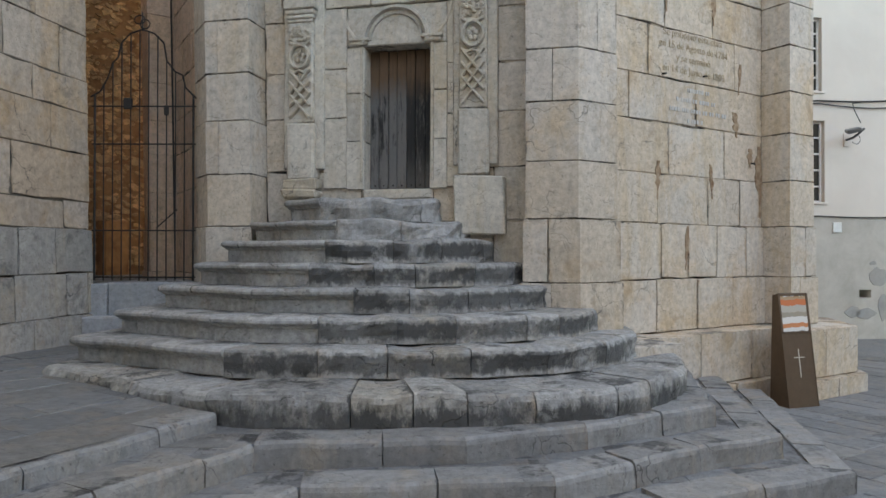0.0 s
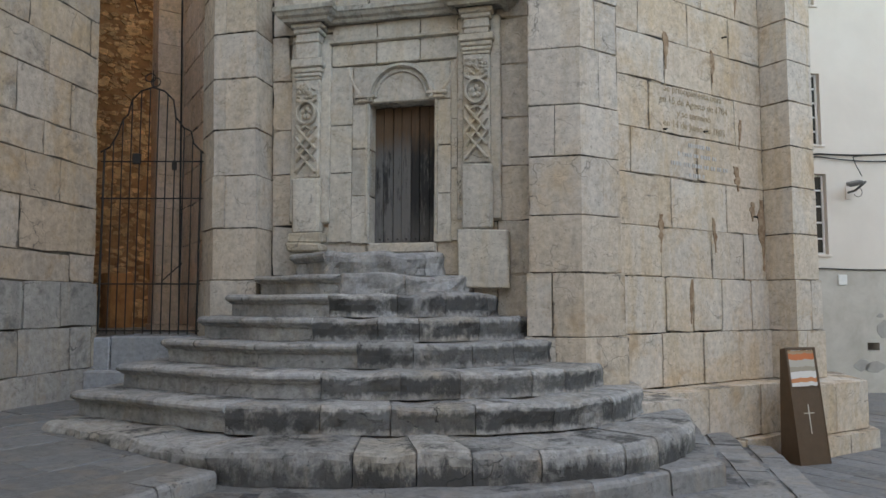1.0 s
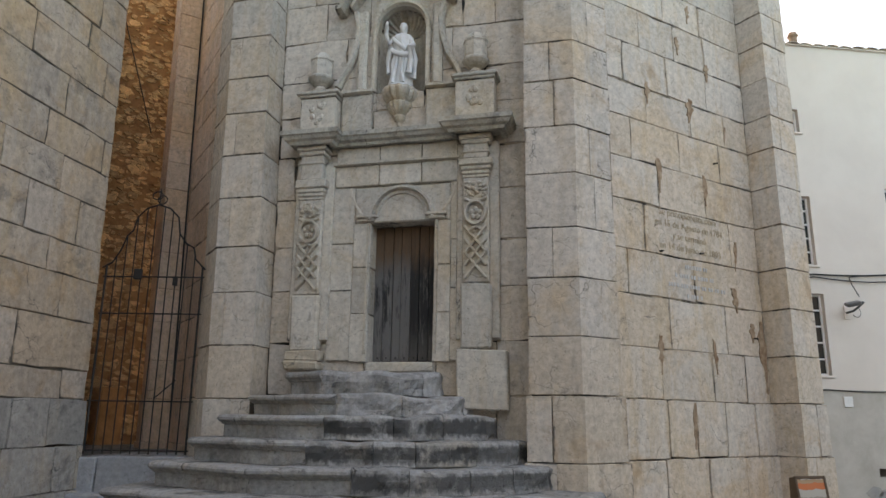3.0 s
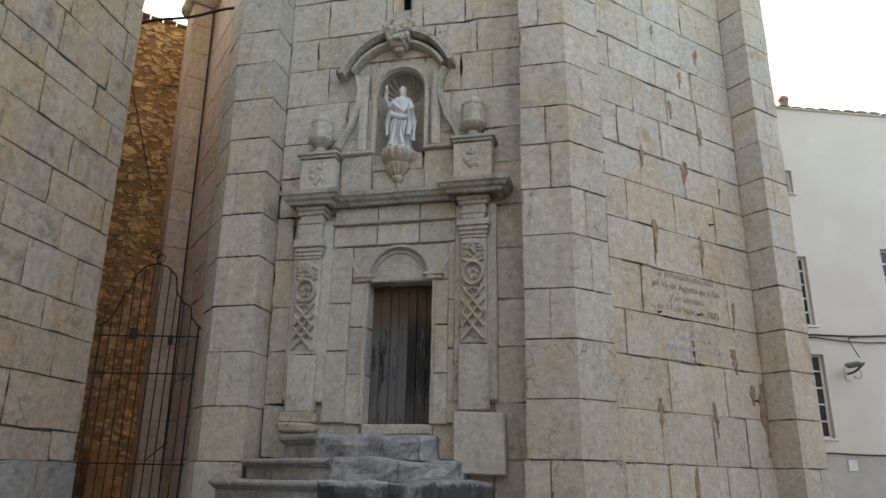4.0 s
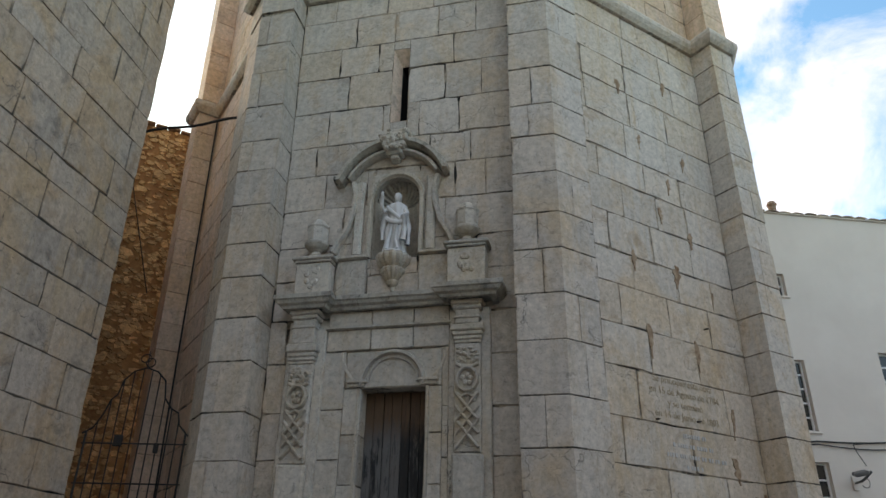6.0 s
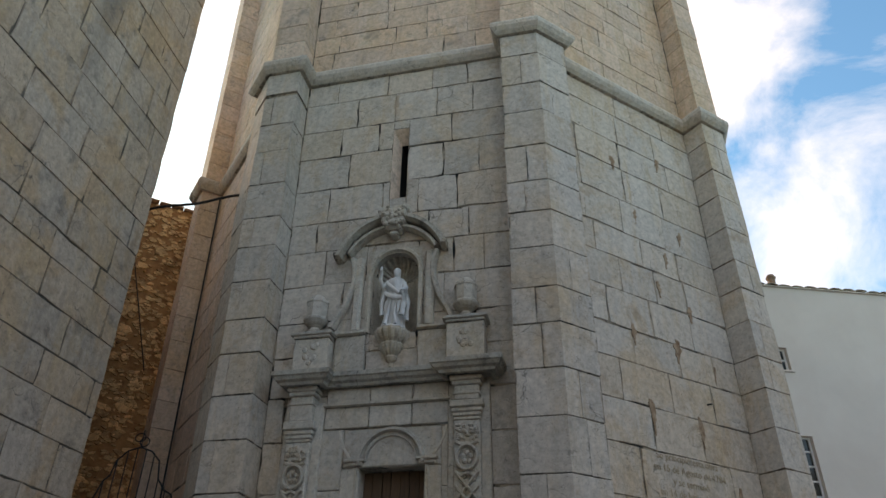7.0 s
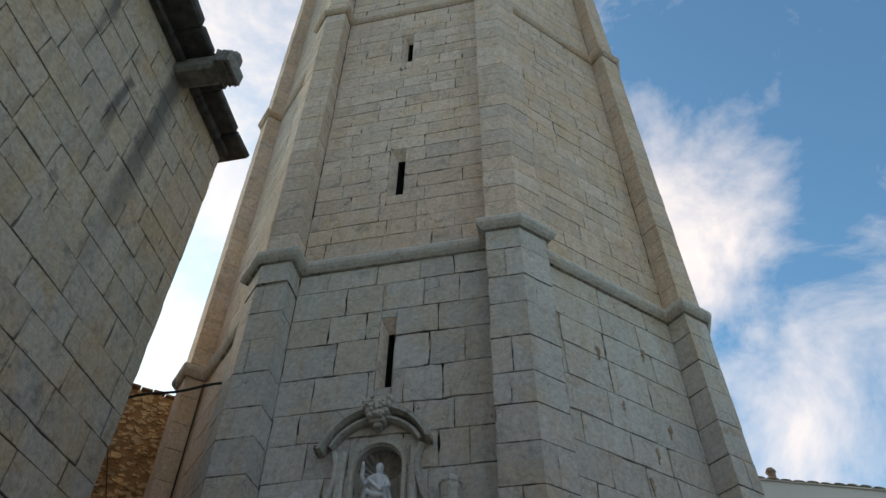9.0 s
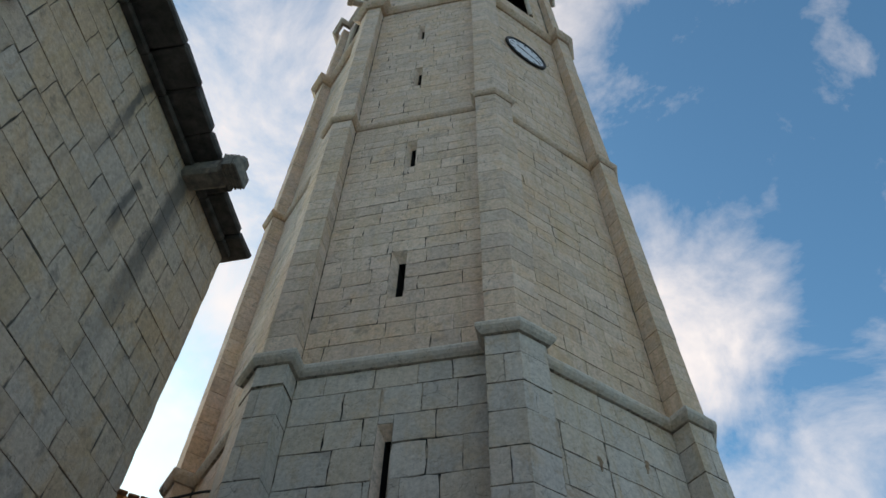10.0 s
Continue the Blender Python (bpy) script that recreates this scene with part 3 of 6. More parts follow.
BREAKS_FRONT = {0: [-1.15, -0.45, 0.60, 1.45], 1: [-0.9, 0.58, 1.2], 2: [-1.2, 0.60, 1.5], 8: [-1.25, -0.55, 0.95, 1.45], 9: [-1.45, -0.62, 0.5, 1.2],
                10: [-1.3, -0.35, 0.30, 1.0], 11: [-1.0, -0.22, 0.08, 0.75, 1.4], 12: [-1.2, -0.5, 0.08, 0.9], 13: [-0.95, -0.22, 0.6, 1.3], 14: [-1.35, -0.4, 0.5, 1.2]}
BREAKS_RIGHT = {0: [-0.60, 0.55, 1.35], 1: [-0.35, 0.95], 2: [-1.2, 0.25], 3: [-0.80, 1.20], 4: [-0.45, 0.65], 5: [-1.0, 0.1, 1.1], 6: [-0.62, 0.44, 1.3], 7: [-1.1, -0.1, 0.9]}
far, far_ochre = Geo(), Geo()
for i in range(8):
    m = face_frame(i)
    ochre = i in (1, 2)
    near = i in (0, 1)
    holes = FRONT_HOLES + [BELL_HOLE] if i == 0 else [BELL_HOLE]
    breaks = BREAKS_FRONT if i == 0 else BREAKS_RIGHT if i == 1 else None
    for rect in ashlar(STOREY1, -INNER + 0.010, INNER - 0.014, rnd, 0.75, 1.35, holes, breaks):
        if near:
            g = Geo()
            lay(g, rect, rnd, m, uneven=0.014, bev=0.006, joint=0.0055)
            tower_part("stone", g, OCHRE_STONE if ochre else TOWER_STONE)
        else:
            lay(far_ochre if ochre else far, rect, rnd, m)
    # plinth, slightly proud
    for c, (z0, z1) in enumerate(zip(PLINTH, PLINTH[1:])):
        out = (0.66, 0.54, 0.09, 0.05)[c]
        for rect in ashlar([z0, z1], -INNER + 0.010, INNER - 0.014, rnd, 0.7, 1.2, [DOOR_HOLE] if i == 0 else [], {0: [-0.58, 0.02, 0.70, 1.45]} if c == 3 else None):
            if near:
                g = Geo()
                lay(g, rect, rnd, m, front=out, joint=0.0055, bev=0.006, uneven=0.016)
                tower_part("stone", g, OCHRE_STONE if ochre else TOWER_STONE)
            else:
                lay(far_ochre if ochre else far, rect, rnd, m, front=out)
    for courses in (UP2, UP3, UP4):
        for rect in ashlar(courses, -INNER + 0.010, INNER - 0.014, rnd, 0.6, 1.15, holes):
            lay(far_ochre if ochre else far, rect, rnd, m, front=0.0, back=0.08, uneven=0.010, joint=0.0035, bev=0.005)
# corner pilasters
far_pil, far_pil_o = Geo(), Geo()
for i in range(8):
    k = (i + 1) % 8
    for zs, grow in ((PLINTH, 0.0), (STOREY1, 0.0), (UP2, -0.01), (UP3, -0.02), (UP4, -0.12)):
        for c, (z0, z1) in enumerate(zip(zs, zs[1:])):
            gr = grow
            if i == 7 and z1 < 12.2:
                z0, z1 = z0 - 0.07, z1 - 0.07
            if zs is PLINTH:
                gr = (0.70, 0.57, 0.06, 0.03)[c]
            poly = corner_outline(i, gr + rnd.uniform(-0.004, 0.006))
            j = 0.007
            close = i in (7, 0, 1) and (zs is STOREY1 or zs is PLINTH)
            if close:
                # alternate courses are cut by one upright joint on the long face
                mid = rnd.choice((0, 1, 2)) if zs is STOREY1 else 1
                share = rnd.uniform(0.35, 0.65)
                if i == 7 and zs is STOREY1:
                    mid, share = (2, 0.28) if c % 2 else (0, 0.5)
                if i == 0 and zs is STOREY1 and c in (1, 2, 3):
                    mid, share = ((2, 0.57), (1, 0.5), (2, 0.5))[c - 1]
                cutp = None
                if mid:
                    a, b = (poly[1], poly[2]) if mid == 1 else (poly[2], poly[3])
                    f = share
                    cutp = (a[0] + (b[0] - a[0]) * f, a[1] + (b[1] - a[1]) * f)
                    ctr = ((poly[0][0] + poly[4][0]) / 2, (poly[0][1] + poly[4][1]) / 2)
                    d = Vector((b[0] - a[0], b[1] - a[1])).normalized() * 0.005
                    if mid == 1:
                        pieces = [[poly[0], poly[1], (cutp[0] - d.x, cutp[1] - d.y), (ctr[0] - d.x, ctr[1] - d.y)], [(ctr[0] + d.x, ctr[1] + d.y), (cutp[0] + d.x, cutp[1] + d.y), poly[2], poly[3], poly[4]]]
                    else:
                        pieces = [[poly[0], poly[1], poly[2], (cutp[0] - d.x, cutp[1] - d.y), (ctr[0] - d.x, ctr[1] - d.y)], [(ctr[0] + d.x, ctr[1] + d.y), (cutp[0] + d.x, cutp[1] + d.y), poly[3], poly[4]]]
                else:
                    pieces = [poly]
                for q in pieces:
                    g = Geo()
                    q = [(x + rnd.uniform(-0.007, 0.007), y + rnd.uniform(-0.007, 0.007)) for x, y in q]
                    g.prism(q, z0 + rnd.uniform(0.003, 0.011), z1 - rnd.uniform(0.003, 0.009), bev=0.007)
                    tower_part("quoin", g, OCHRE_STONE if i == 1 else TOWER_STONE)
            else:
                (far_pil_o if i in (1, 2) else far_pil).prism(poly, z0 + 0.6 * j, z1 - 0.6 * j, bev=0.007)
    pil_core = Geo()
    for zs in ((-1.0, 47.0),):
        pil_core.prism(corner_outline(i, -0.135), 37.4, zs[1])
        pil_core.prism(corner_outline(i, -0.035), zs[0], 37.4)
    tower_part("quoin_core", pil_core, MORTAR, "mortar between the quoins")
tower_part("masonry", far, TOWER_STONE_FAR, "small coursed limestone blocks of the upper walls", kind="stuff")
tower_part("ochre_masonry", far_ochre, OCHRE_STONE_FAR, "ochre-stained coursed limestone blocks", kind="stuff")
tower_part("quoin_masonry", far_pil, TOWER_STONE_FAR, "grey limestone quoins of the corner pilasters", kind="stuff")
tower_part("ochre_quoin_masonry", far_pil_o, OCHRE_STONE_FAR, "ochre limestone quoins of the corner pilasters", kind="stuff")
# string courses
ROLL = [(-0.06, 0.0), (0.06, 0.0), (0.12, 0.06), (0.165, 0.14), (0.17, 0.22), (0.14, 0.29), (0.06, 0.36), (-0.06, 0.42)]
for n_c, z in enumerate(CORNICES):
    g = Geo()
    ring = ring_outline(0.0 if n_c == 0 else -0.03)
    k = 1.0 if n_c < 2 else 2.0
    path = []
    for a, b in zip(ring, ring[1:] + ring[:1]):
        n = max(1, round(math.dist(a, b) / 0.9))
        path += [(a[0] + (b[0] - a[0]) * t / n, a[1] + (b[1] - a[1]) * t / n, z + rnd.uniform(-0.004, 0.004)) for t in range(n)]
    g.sweep([(o * k, u * k) for o, u in ROLL], path, closed=True)
    tower_part("string_course", g, TOWER_STONE if n_c == 0 else OCHRE_STONE_FAR, "rounded limestone string course with weathered top")

# ---- church wall ----
church_at = Vector((-5.22, 10.45, 0))
ce = Vector((math.cos(radians(80)), math.sin(radians(80)), 0))
CHURCH = Matrix(((ce.x, -ce.y, 0, church_at.x), (ce.y, ce.x, 0, church_at.y), (0, 0, 1, 0), (0, 0, 0, 1))) @ Matrix(((1, 0, -0.016, 0), (0, 1, 0.008, 0), (0, 0, 1, 0), (0, 0, 0, 1)))
church = thing("church", "church side wall of coursed limestone under a dark eave", "church", at=tuple(church_at))


def church_part(name, geo, mat, label="", kind="", smooth=False):
    geo.v = [(x - church_at.x, y - church_at.y, z - church_at.z) for x, y, z in geo.v]
    return part(name, geo, mat, church, label, smooth, kind)


CHURCH_TOP = 16.4
g = Geo()
g.box((-16.0, 0.007, -1.0), (-0.04, 8.0, CHURCH_TOP), CHURCH)
church_part("core", g, MORTAR_DARK, "dark recessed mortar joints")
# unseen block beside the passage, added to keep sky light off its lower walls
g = Geo()
g.prism([(-5.6, 10.9), (-7.75, 15.0), (-15.0, 15.0), (-15.0, 10.9)], -1.0, 9.5)
church_part("rear_wing", g, CHURCH_STONE_FAR, "unseen plain block added to shade the passage")
zs = [-1.0, 0.05, 0.65, 1.25, 1.88, 2.28, 2.98, 3.58, 4.05, 4.72, 5.26, 5.81, 6.43, 7.03, 7.47, 8.15, 8.76, 9.38, 10.09] + even_courses(10.69, CHURCH_TOP, 0.62, rnd)
CHURCH_CUTS = {2: [-1.5, -0.56, -0.12], 3: [-2.1, -1.44, -0.77], 4: [-1.9, -0.53], 5: [-2.6, -1.48], 6: [-1.9, -0.77], 7: [-2.0, -1.09], 8: [-1.58, -0.57], 9: [-2.1, -1.02], 10: [-1.4, -0.19],
               11: [-2.4, -1.10], 12: [-1.84, -0.35], 13: [-1.9, -0.80], 14: [-1.7, -0.59], 15: [-1.60, -0.30], 16: [-1.95, -0.43], 17: [-1.08, -0.35], 18: [-1.6, -0.46]}
for row in CHURCH_CUTS.values():
    while row[0] > -15.2:
        row.insert(0, row[0] - rnd.uniform(0.7, 1.45))
far = Geo()
for rect in ashlar(zs, -16.0, 0.0, rnd, 0.65, 1.5, (), CHURCH_CUTS):
    out = 0.08 if rect[2] < 0.6 else 0.05 if rect[2] < 1.8 else 0.0
    if rect[0] > -8.2 and rect[2] < 12.0:
        g = Geo()
        lay(g, rect, rnd, CHURCH, front=out, uneven=0.018, joint=0.006, bev=0.006)
        church_part("stone", g, CHURCH_BASE if rect[3] < 1.9 else CHURCH_STONE)
    else:
        lay(far, rect, rnd, CHURCH, front=out, uneven=0.018, joint=0.006, bev=0.006)
END = CHURCH @ pose(0, 0, 0, 0, 0, 90)
for rect in ashlar(zs, 0.0, 8.0, rnd, 0.65, 1.4):
    lay(far, rect, rnd, END, uneven=0.01, joint=0.008)
church_part("masonry", far, CHURCH_STONE_FAR, "coursed limestone blocks high on the wall", kind="stuff")

# ---- stone staircase ----
STEPS = [  # centre x, half width, depth, top
    (-0.90, 3.95, 3.76, 0.29), (-0.92, 3.45, 2.98, 0.58), (-0.98, 3.05, 2.56, 0.86), (-1.06, 2.68, 2.10, 1.14),
    (-1.09, 2.30, 1.74, 1.42), (-1.10, 1.93, 1.38, 1.70), (-1.12, 1.58, 1.04, 1.96), (-1.14, 1.18, 0.70, 2.28)]
WINGS = [  # front corner x of the left wing, and its far end
    (-1.90, -4.45, 7.68), (-1.95, -4.32, 8.10), (-1.90, -3.98, 8.46), (-1.85, -3.58, 8.78), (-1.78, -3.22, 9.02), (-1.68, -2.96, 9.30), (-1.55, -2.66, 9.58), (-1.45, -2.22, 9.76)]
stairs = thing("stone_staircase", "worn bow-fronted limestone steps with black lichen stains before the portal", "staircase", at=(-0.9, 8.0, 0))
STAIR_AT = Vector((-0.9, 8.0, 0))


def bow(k, n=2.2, count=36, grow=0.0):
    """The front outline of step k, from its left end round to its right end: a splayed wing, a front, a rounded right side."""
    xc, a, b, _ = STEPS[k]
    a, b = a + grow, b + grow
    wx, ex, ey = WINGS[k]
    ex, ey, wx = ex - grow, ey - grow, wx - 0.4 * grow
    fy = 10.0 - b
    pts = [(ex + 0.25, 10.35), (ex + 0.06, ey + 0.30), (ex + 0.015, ey + 0.07), (ex + 0.06, ey)]
    for i in range(1, 13):
        t = i / 13
        s = 0.05 * math.sin(2 * math.pi * t)
        pts.append((ex + (wx - ex) * t + 0.45 * s, ey + (fy - ey) * t + 0.9 * s))
    pts += [(wx + 0.02, fy + 0.02), (wx + 0.22, fy)]
    for i in range(count + 1):
        t = math.pi / 2 * (1 - i / count)
        c, s = math.cos(t), math.sin(t)
        pts.append((xc + a * abs(c) ** (2 / n), 10.0 - b * abs(s) ** (2 / n)))
    return pts


def along(pts, step=0.09):
    """The outline cut into even short lengths."""
    out, left = [pts[0]], step
    for a, b in zip(pts, pts[1:]):
        d = math.dist(a, b)
        while d >= left:
            t = left / d
            a = (a[0] + (b[0] - a[0]) * t, a[1] + (b[1] - a[1]) * t)
            out.append(a)
            d -= left
            left = step
        left -= d
    return out


def step_block(outer, inner, z0, z1, rings, wear):
    """One block of a step; rings are (height share, outward)."""
    g, n = Geo(), len(outer)
    tang = [Vector((outer[min(i + 1, n - 1)][0] - outer[max(i - 1, 0)][0], outer[min(i + 1, n - 1)][1] - outer[max(i - 1, 0)][1])).normalized() for i in range(n)]
    verts = []
    for h, o in rings:
        for i, p in enumerate(outer):
            nv = Vector((tang[i].y, -tang[i].x))
            z = z0 + (z1 - z0) * h
            w = noise.noise(Vector((p[0] * 3.1, p[1] * 3.1, z * 4.0))) * wear + noise.noise(Vector((p[0] * 9.0, p[1] * 9.0, z * 11.0))) * wear * 0.5
            dz = noise.noise(Vector((p[0] * 2.0, p[1] * 2.0, 7.7))) * wear * 0.8 if h > 0.7 else 0
            q = Vector(p) + nv * (o + w)
            verts.append((q.x, q.y, z + dz))
    zt = [z1 + noise.noise(Vector((p[0] * 2.0, p[1] * 2.0, 7.7))) * wear * 0.8 for p in outer]
    verts += [(p[0], p[1], z) for p, z in zip(inner, zt)]
    verts += [(p[0], p[1], z0) for p in inner]
    rows = len(rings) + 2
    faces = []
    for r in range(rows - 1):
        for i in range(n - 1):
            faces.append((r * n + i, r * n + i + 1, (r + 1) * n + i + 1, (r + 1) * n + i))
    faces.append(tuple(r * n for r in range(rows))[::-1])
    faces.append(tuple(r * n + n - 1 for r in range(rows)))
    g.add(verts, faces)
    return g


MOULDED = [(0.0, -0.075), (0.56, -0.07), (0.60, -0.035), (0.66, -0.03), (0.70, 0.0), (0.78, 0.022), (0.88, 0.022), (0.96, 0.0), (1.0, -0.04)]
WORN = [(0.0, -0.015), (0.3, -0.020), (0.55, -0.010), (0.78, -0.004), (0.90, -0.016), (0.97, -0.040), (1.0, -0.075)]
KERB = [(0.0, 0.0), (0.4, -0.004), (0.80, -0.006), (0.92, -0.018), (1.0, -0.045)]
base_z = [-0.35, 0.29, 0.58, 0.86, 1.14, 1.42, 1.70, 1.96]
for k, (xc, a, b, top) in enumerate(STEPS):
    step = new("step")
    step.parent = stairs
    line = along(bow(k, 2.7 if k < 3 else 2.3), 0.07)
    n = len(line)
    i = 0
    while i < n - 1:
        L = rnd.randint(7, 13) if line[i][0] > xc - 0.30 * a else rnd.randint(14, 20)
        j = min(n - 1, i + L)
        if n - 1 - j < 5:
            j = n - 1
        seg = line[i:j + 1]
        ctr = Vector((xc, 10.0))
        inner = []
        for p in seg:
            v = ctr - Vector(p)
            q = Vector(p) + v.normalized() * min(v.length * 0.9, 1.1)
            inner.append((q.x, q.y))
        # a narrow open joint between blocks
        d0 = (Vector(seg[1]) - Vector(seg[0])).normalized() * rnd.uniform(0.001, 0.007)
        seg = [(seg[0][0] + d0.x, seg[0][1] + d0.y)] + seg[1:-1] + [(seg[-1][0] - d0.x, seg[-1][1] - d0.y)]
        mid = seg[len(seg) // 2]
        moulded = mid[0] < (-9, -1.75, -1.55, -1.45, -1.25, -1.15, -1.25, -1.0)[k]
        g = step_block(seg, inner, base_z[k], top + (0 if moulded else rnd.uniform(-0.012, 0.004)), MOULDED if moulded else WORN, 0.012 if moulded else 0.075 if k > 4 else 0.050)
        g.v = [(x - STAIR_AT.x, y - STAIR_AT.y, z) for x, y, z in g.v]
        dark = not moulded and k < 6 and (k == 0 or -2.2 < mid[0] < 2.6)
        part("block", g, STEP_DARK if dark else STEP_STONE, step)
        i = j
g = Geo()
for k, (xc, a, b, top) in enumerate(STEPS):
    g.prism(bow(k, 2.7 if k < 3 else 2.3, count=24, grow=-0.14), base_z[k] - 0.3, top - 0.03)
g.v = [(x - STAIR_AT.x, y - STAIR_AT.y, z) for x, y, z in g.v]
part("core", g, STEP_STONE, stairs, "rubble core under the steps")

# ---- ground, lower steps and paving ----
g = Geo()
g.add([(-300, -300, -0.64), (300, -300, -0.64), (300, 400, -0.64), (-300, 400, -0.64)], [(0, 1, 2, 3)])
ground = part("ground", g, PAVING)
tagged(ground, "grey limestone square", "ground", kind="structure")

TERRACES = [  # top, outline edge from the camera's side left round to the wall right
    (-0.42, [(-3.6, 0.2), (-0.55, 4.75), (0.95, 4.95), (1.80, 5.55), (3.77, 6.42), (4.65, 10.2)]),
    (-0.21, [(-4.0, 0.6), (-1.07, 5.30), (0.88, 5.50), (2.35, 6.40), (3.31, 6.84), (4.0, 10.1)]),
    (0.00, [(-4.4, 1.0), (-1.53, 5.72), (0.20, 5.90), (1.31, 6.38), (2.80, 7.22), (3.35, 9.6)])]


def inside(p, poly):
    hit = False
    for (x0, y0), (x1, y1) in zip(poly, poly[1:] + poly[:1]):
        if (y0 > p[1]) != (y1 > p[1]) and p[0] < x0 + (p[1] - y0) / (y1 - y0) * (x1 - x0):
            hit = not hit
    return hit


def paving_slab(u0, u1, v0, v1, m, rnd, top=0.0, thick=0.08):
    g = Geo()
    j = 0.006
    g.soft_box((u0 + j, v0 + j, top - thick), (u1 - j, v1 - j, top + rnd.uniform(-0.005, 0.003)), 0.010, m, 0.004, rnd)
    return g


for n_t, (top, edge) in enumerate(TERRACES):
    terrace = thing("terrace_step", "low worn grey limestone step edging the square", "step", group="terrace steps", at=(edge[1][0], edge[1][1], top))
    off = Vector((edge[1][0], edge[1][1], top))
    poly = edge + [(3.0, 10.5), (-9.0, 10.5), (-9.0, edge[0][1])]
    inner = offset_outline(poly, -0.05)
    g = Geo()
    g.prism(inner, top - 0.35, top - 0.020)
    g.v = [(x - off.x, y - off.y, z - off.z) for x, y, z in g.v]
    part("bed", g, PAVING, terrace, "worn grey stone bed")
    for e0, e1 in zip(edge, edge[1:]):
        t = (Vector(e1) - Vector(e0)).normalized()
        line = along([e0, e1], 0.08)
        line[-1] = e1
        i, n = 0, len(line)
        while i < n - 1:
            j = min(n - 1, i + rnd.randint(7, 13))
            if n - 1 - j < 5:
                j = n - 1
            seg = line[i:j + 1]
            cut0, cut1 = (0.0 if i == 0 else rnd.uniform(0.005, 0.012)), (0.0 if j == n - 1 else rnd.uniform(0.005, 0.012))
            inn = [(p[0] - t.y * 0.36, p[1] + t.x * 0.36) for p in seg]
            seg = [(seg[0][0] + t.x * cut0, seg[0][1] + t.y * cut0)] + seg[1:-1] + [(seg[-1][0] - t.x * cut1, seg[-1][1] - t.y * cut1)]
            g = step_block(seg, inn, top - 0.30, top + rnd.uniform(-0.014, 0.010), KERB, 0.024)
            g.v = [(x - off.x, y - off.y, z - off.z) for x, y, z in g.v]
            part("kerb_stone", g, KERB_STONE, terrace)
            i = j
    higher = TERRACES[n_t + 1][1] + [(3.0, 10.5), (-9.0, 10.5), (-9.0, 1.0)] if n_t < 2 else None
    m = pose(0, 0, top - off.z, 0, 0, 0)
    v = 0.0
    while v < 10.0:
        dv = rnd.uniform(0.38, 0.55)
        u = -6.0
        while u < 6.5:
            du = rnd.uniform(0.5, 0.95)
            c = (u + du / 2, v + dv / 2)
            rim = offset_outline(poly, -0.10)
            if all(inside(q, rim) for q in ((u, v), (u + du, v), (u, v + dv), (u + du, v + dv))) and not (higher and inside(c, offset_outline(higher, -0.5))):
                g = paving_slab(u - off.x, u + du - off.x, v - off.y, v + dv - off.y, m, rnd, top=-0.012)
                part("paving_slab", g, PAVING, terrace)
            u += du
        v += dv

# raised platform along the church
platform = thing("platform", "raised paved strip of grey limestone slabs along the church", "platform", at=(-3.0, 6.0, 0.13))
PL_EDGE = [(-4.95, 0.1), (-1.98, 6.22), (-1.98, 9.5)]
pm = Matrix(((1, 0, 0, 0), (0, 1, 0, 0), (-0.045, 0.01, 1, 0), (0, 0, 0, 1)))
line = along(PL_EDGE[:2], 0.08)
i, n = 0, len(line)
while i < n - 1:
    j = min(n - 1, i + rnd.randint(10, 15))
    if n - 1 - j < 5:
        j = n - 1
    seg = line[i:j + 1]
    t = (Vector(PL_EDGE[1]) - Vector(PL_EDGE[0])).normalized()
    inn = [(p[0] - t.y * 0.34, p[1] + t.x * 0.34) for p in seg]
    seg = [(seg[0][0] + t.x * 0.007, seg[0][1] + t.y * 0.007)] + seg[1:-1] + [(seg[-1][0] - t.x * 0.007, seg[-1][1] - t.y * 0.007)]
    g = step_block(seg, inn, -0.10, 0.135 + rnd.uniform(-0.008, 0.006), KERB, 0.018)
    g.v = [(x + 3.0, y - 6.0, z - 0.13) for x, y, z in g.v]
    part("kerb_stone", g, KERB_STONE, platform)
    i = j
plat_poly = [(-4.95, 0.1), (-1.98, 6.22), (-1.98, 9.9), (-9.0, 9.9), (-9.0, 0.1)]
PR = pose(0, 0, 0, 0, 0, 64)
v = -12.0
g = Geo()
g.add([(p[0] + 3.0, p[1] - 6.0, -0.018 - 0.045 * min(0, p[0] + 2.2)) for p in offset_outline(plat_poly, -0.1)], [tuple(range(5))])
part("bed", g, PAVING, platform, "worn grey stone bed")
while v < 12:
    dv = rnd.uniform(0.42, 0.62)
    u = -8.0
    while u < 12:
        du = rnd.uniform(0.6, 1.1)
        c = PR @ Vector((u + du / 2, v + dv / 2, 0))
        corners = [PR @ Vector((a, b2, 0)) for a in (u, u + du) for b2 in (v, v + dv)]
        if all(inside((q.x, q.y), offset_outline(plat_poly, -0.20)) for q in corners):
            g = paving_slab(u, u + du, v, v + dv, PR, rnd, top=0.0, thick=0.06)
            g.v = [(x + 3.0, y - 6.0, z - 0.005 - 0.045 * min(0, x + 2.2) - 0.0) for x, y, z in g.v]
            part("paving_slab", g, PAVING, platform)
        u += du
    v += dv
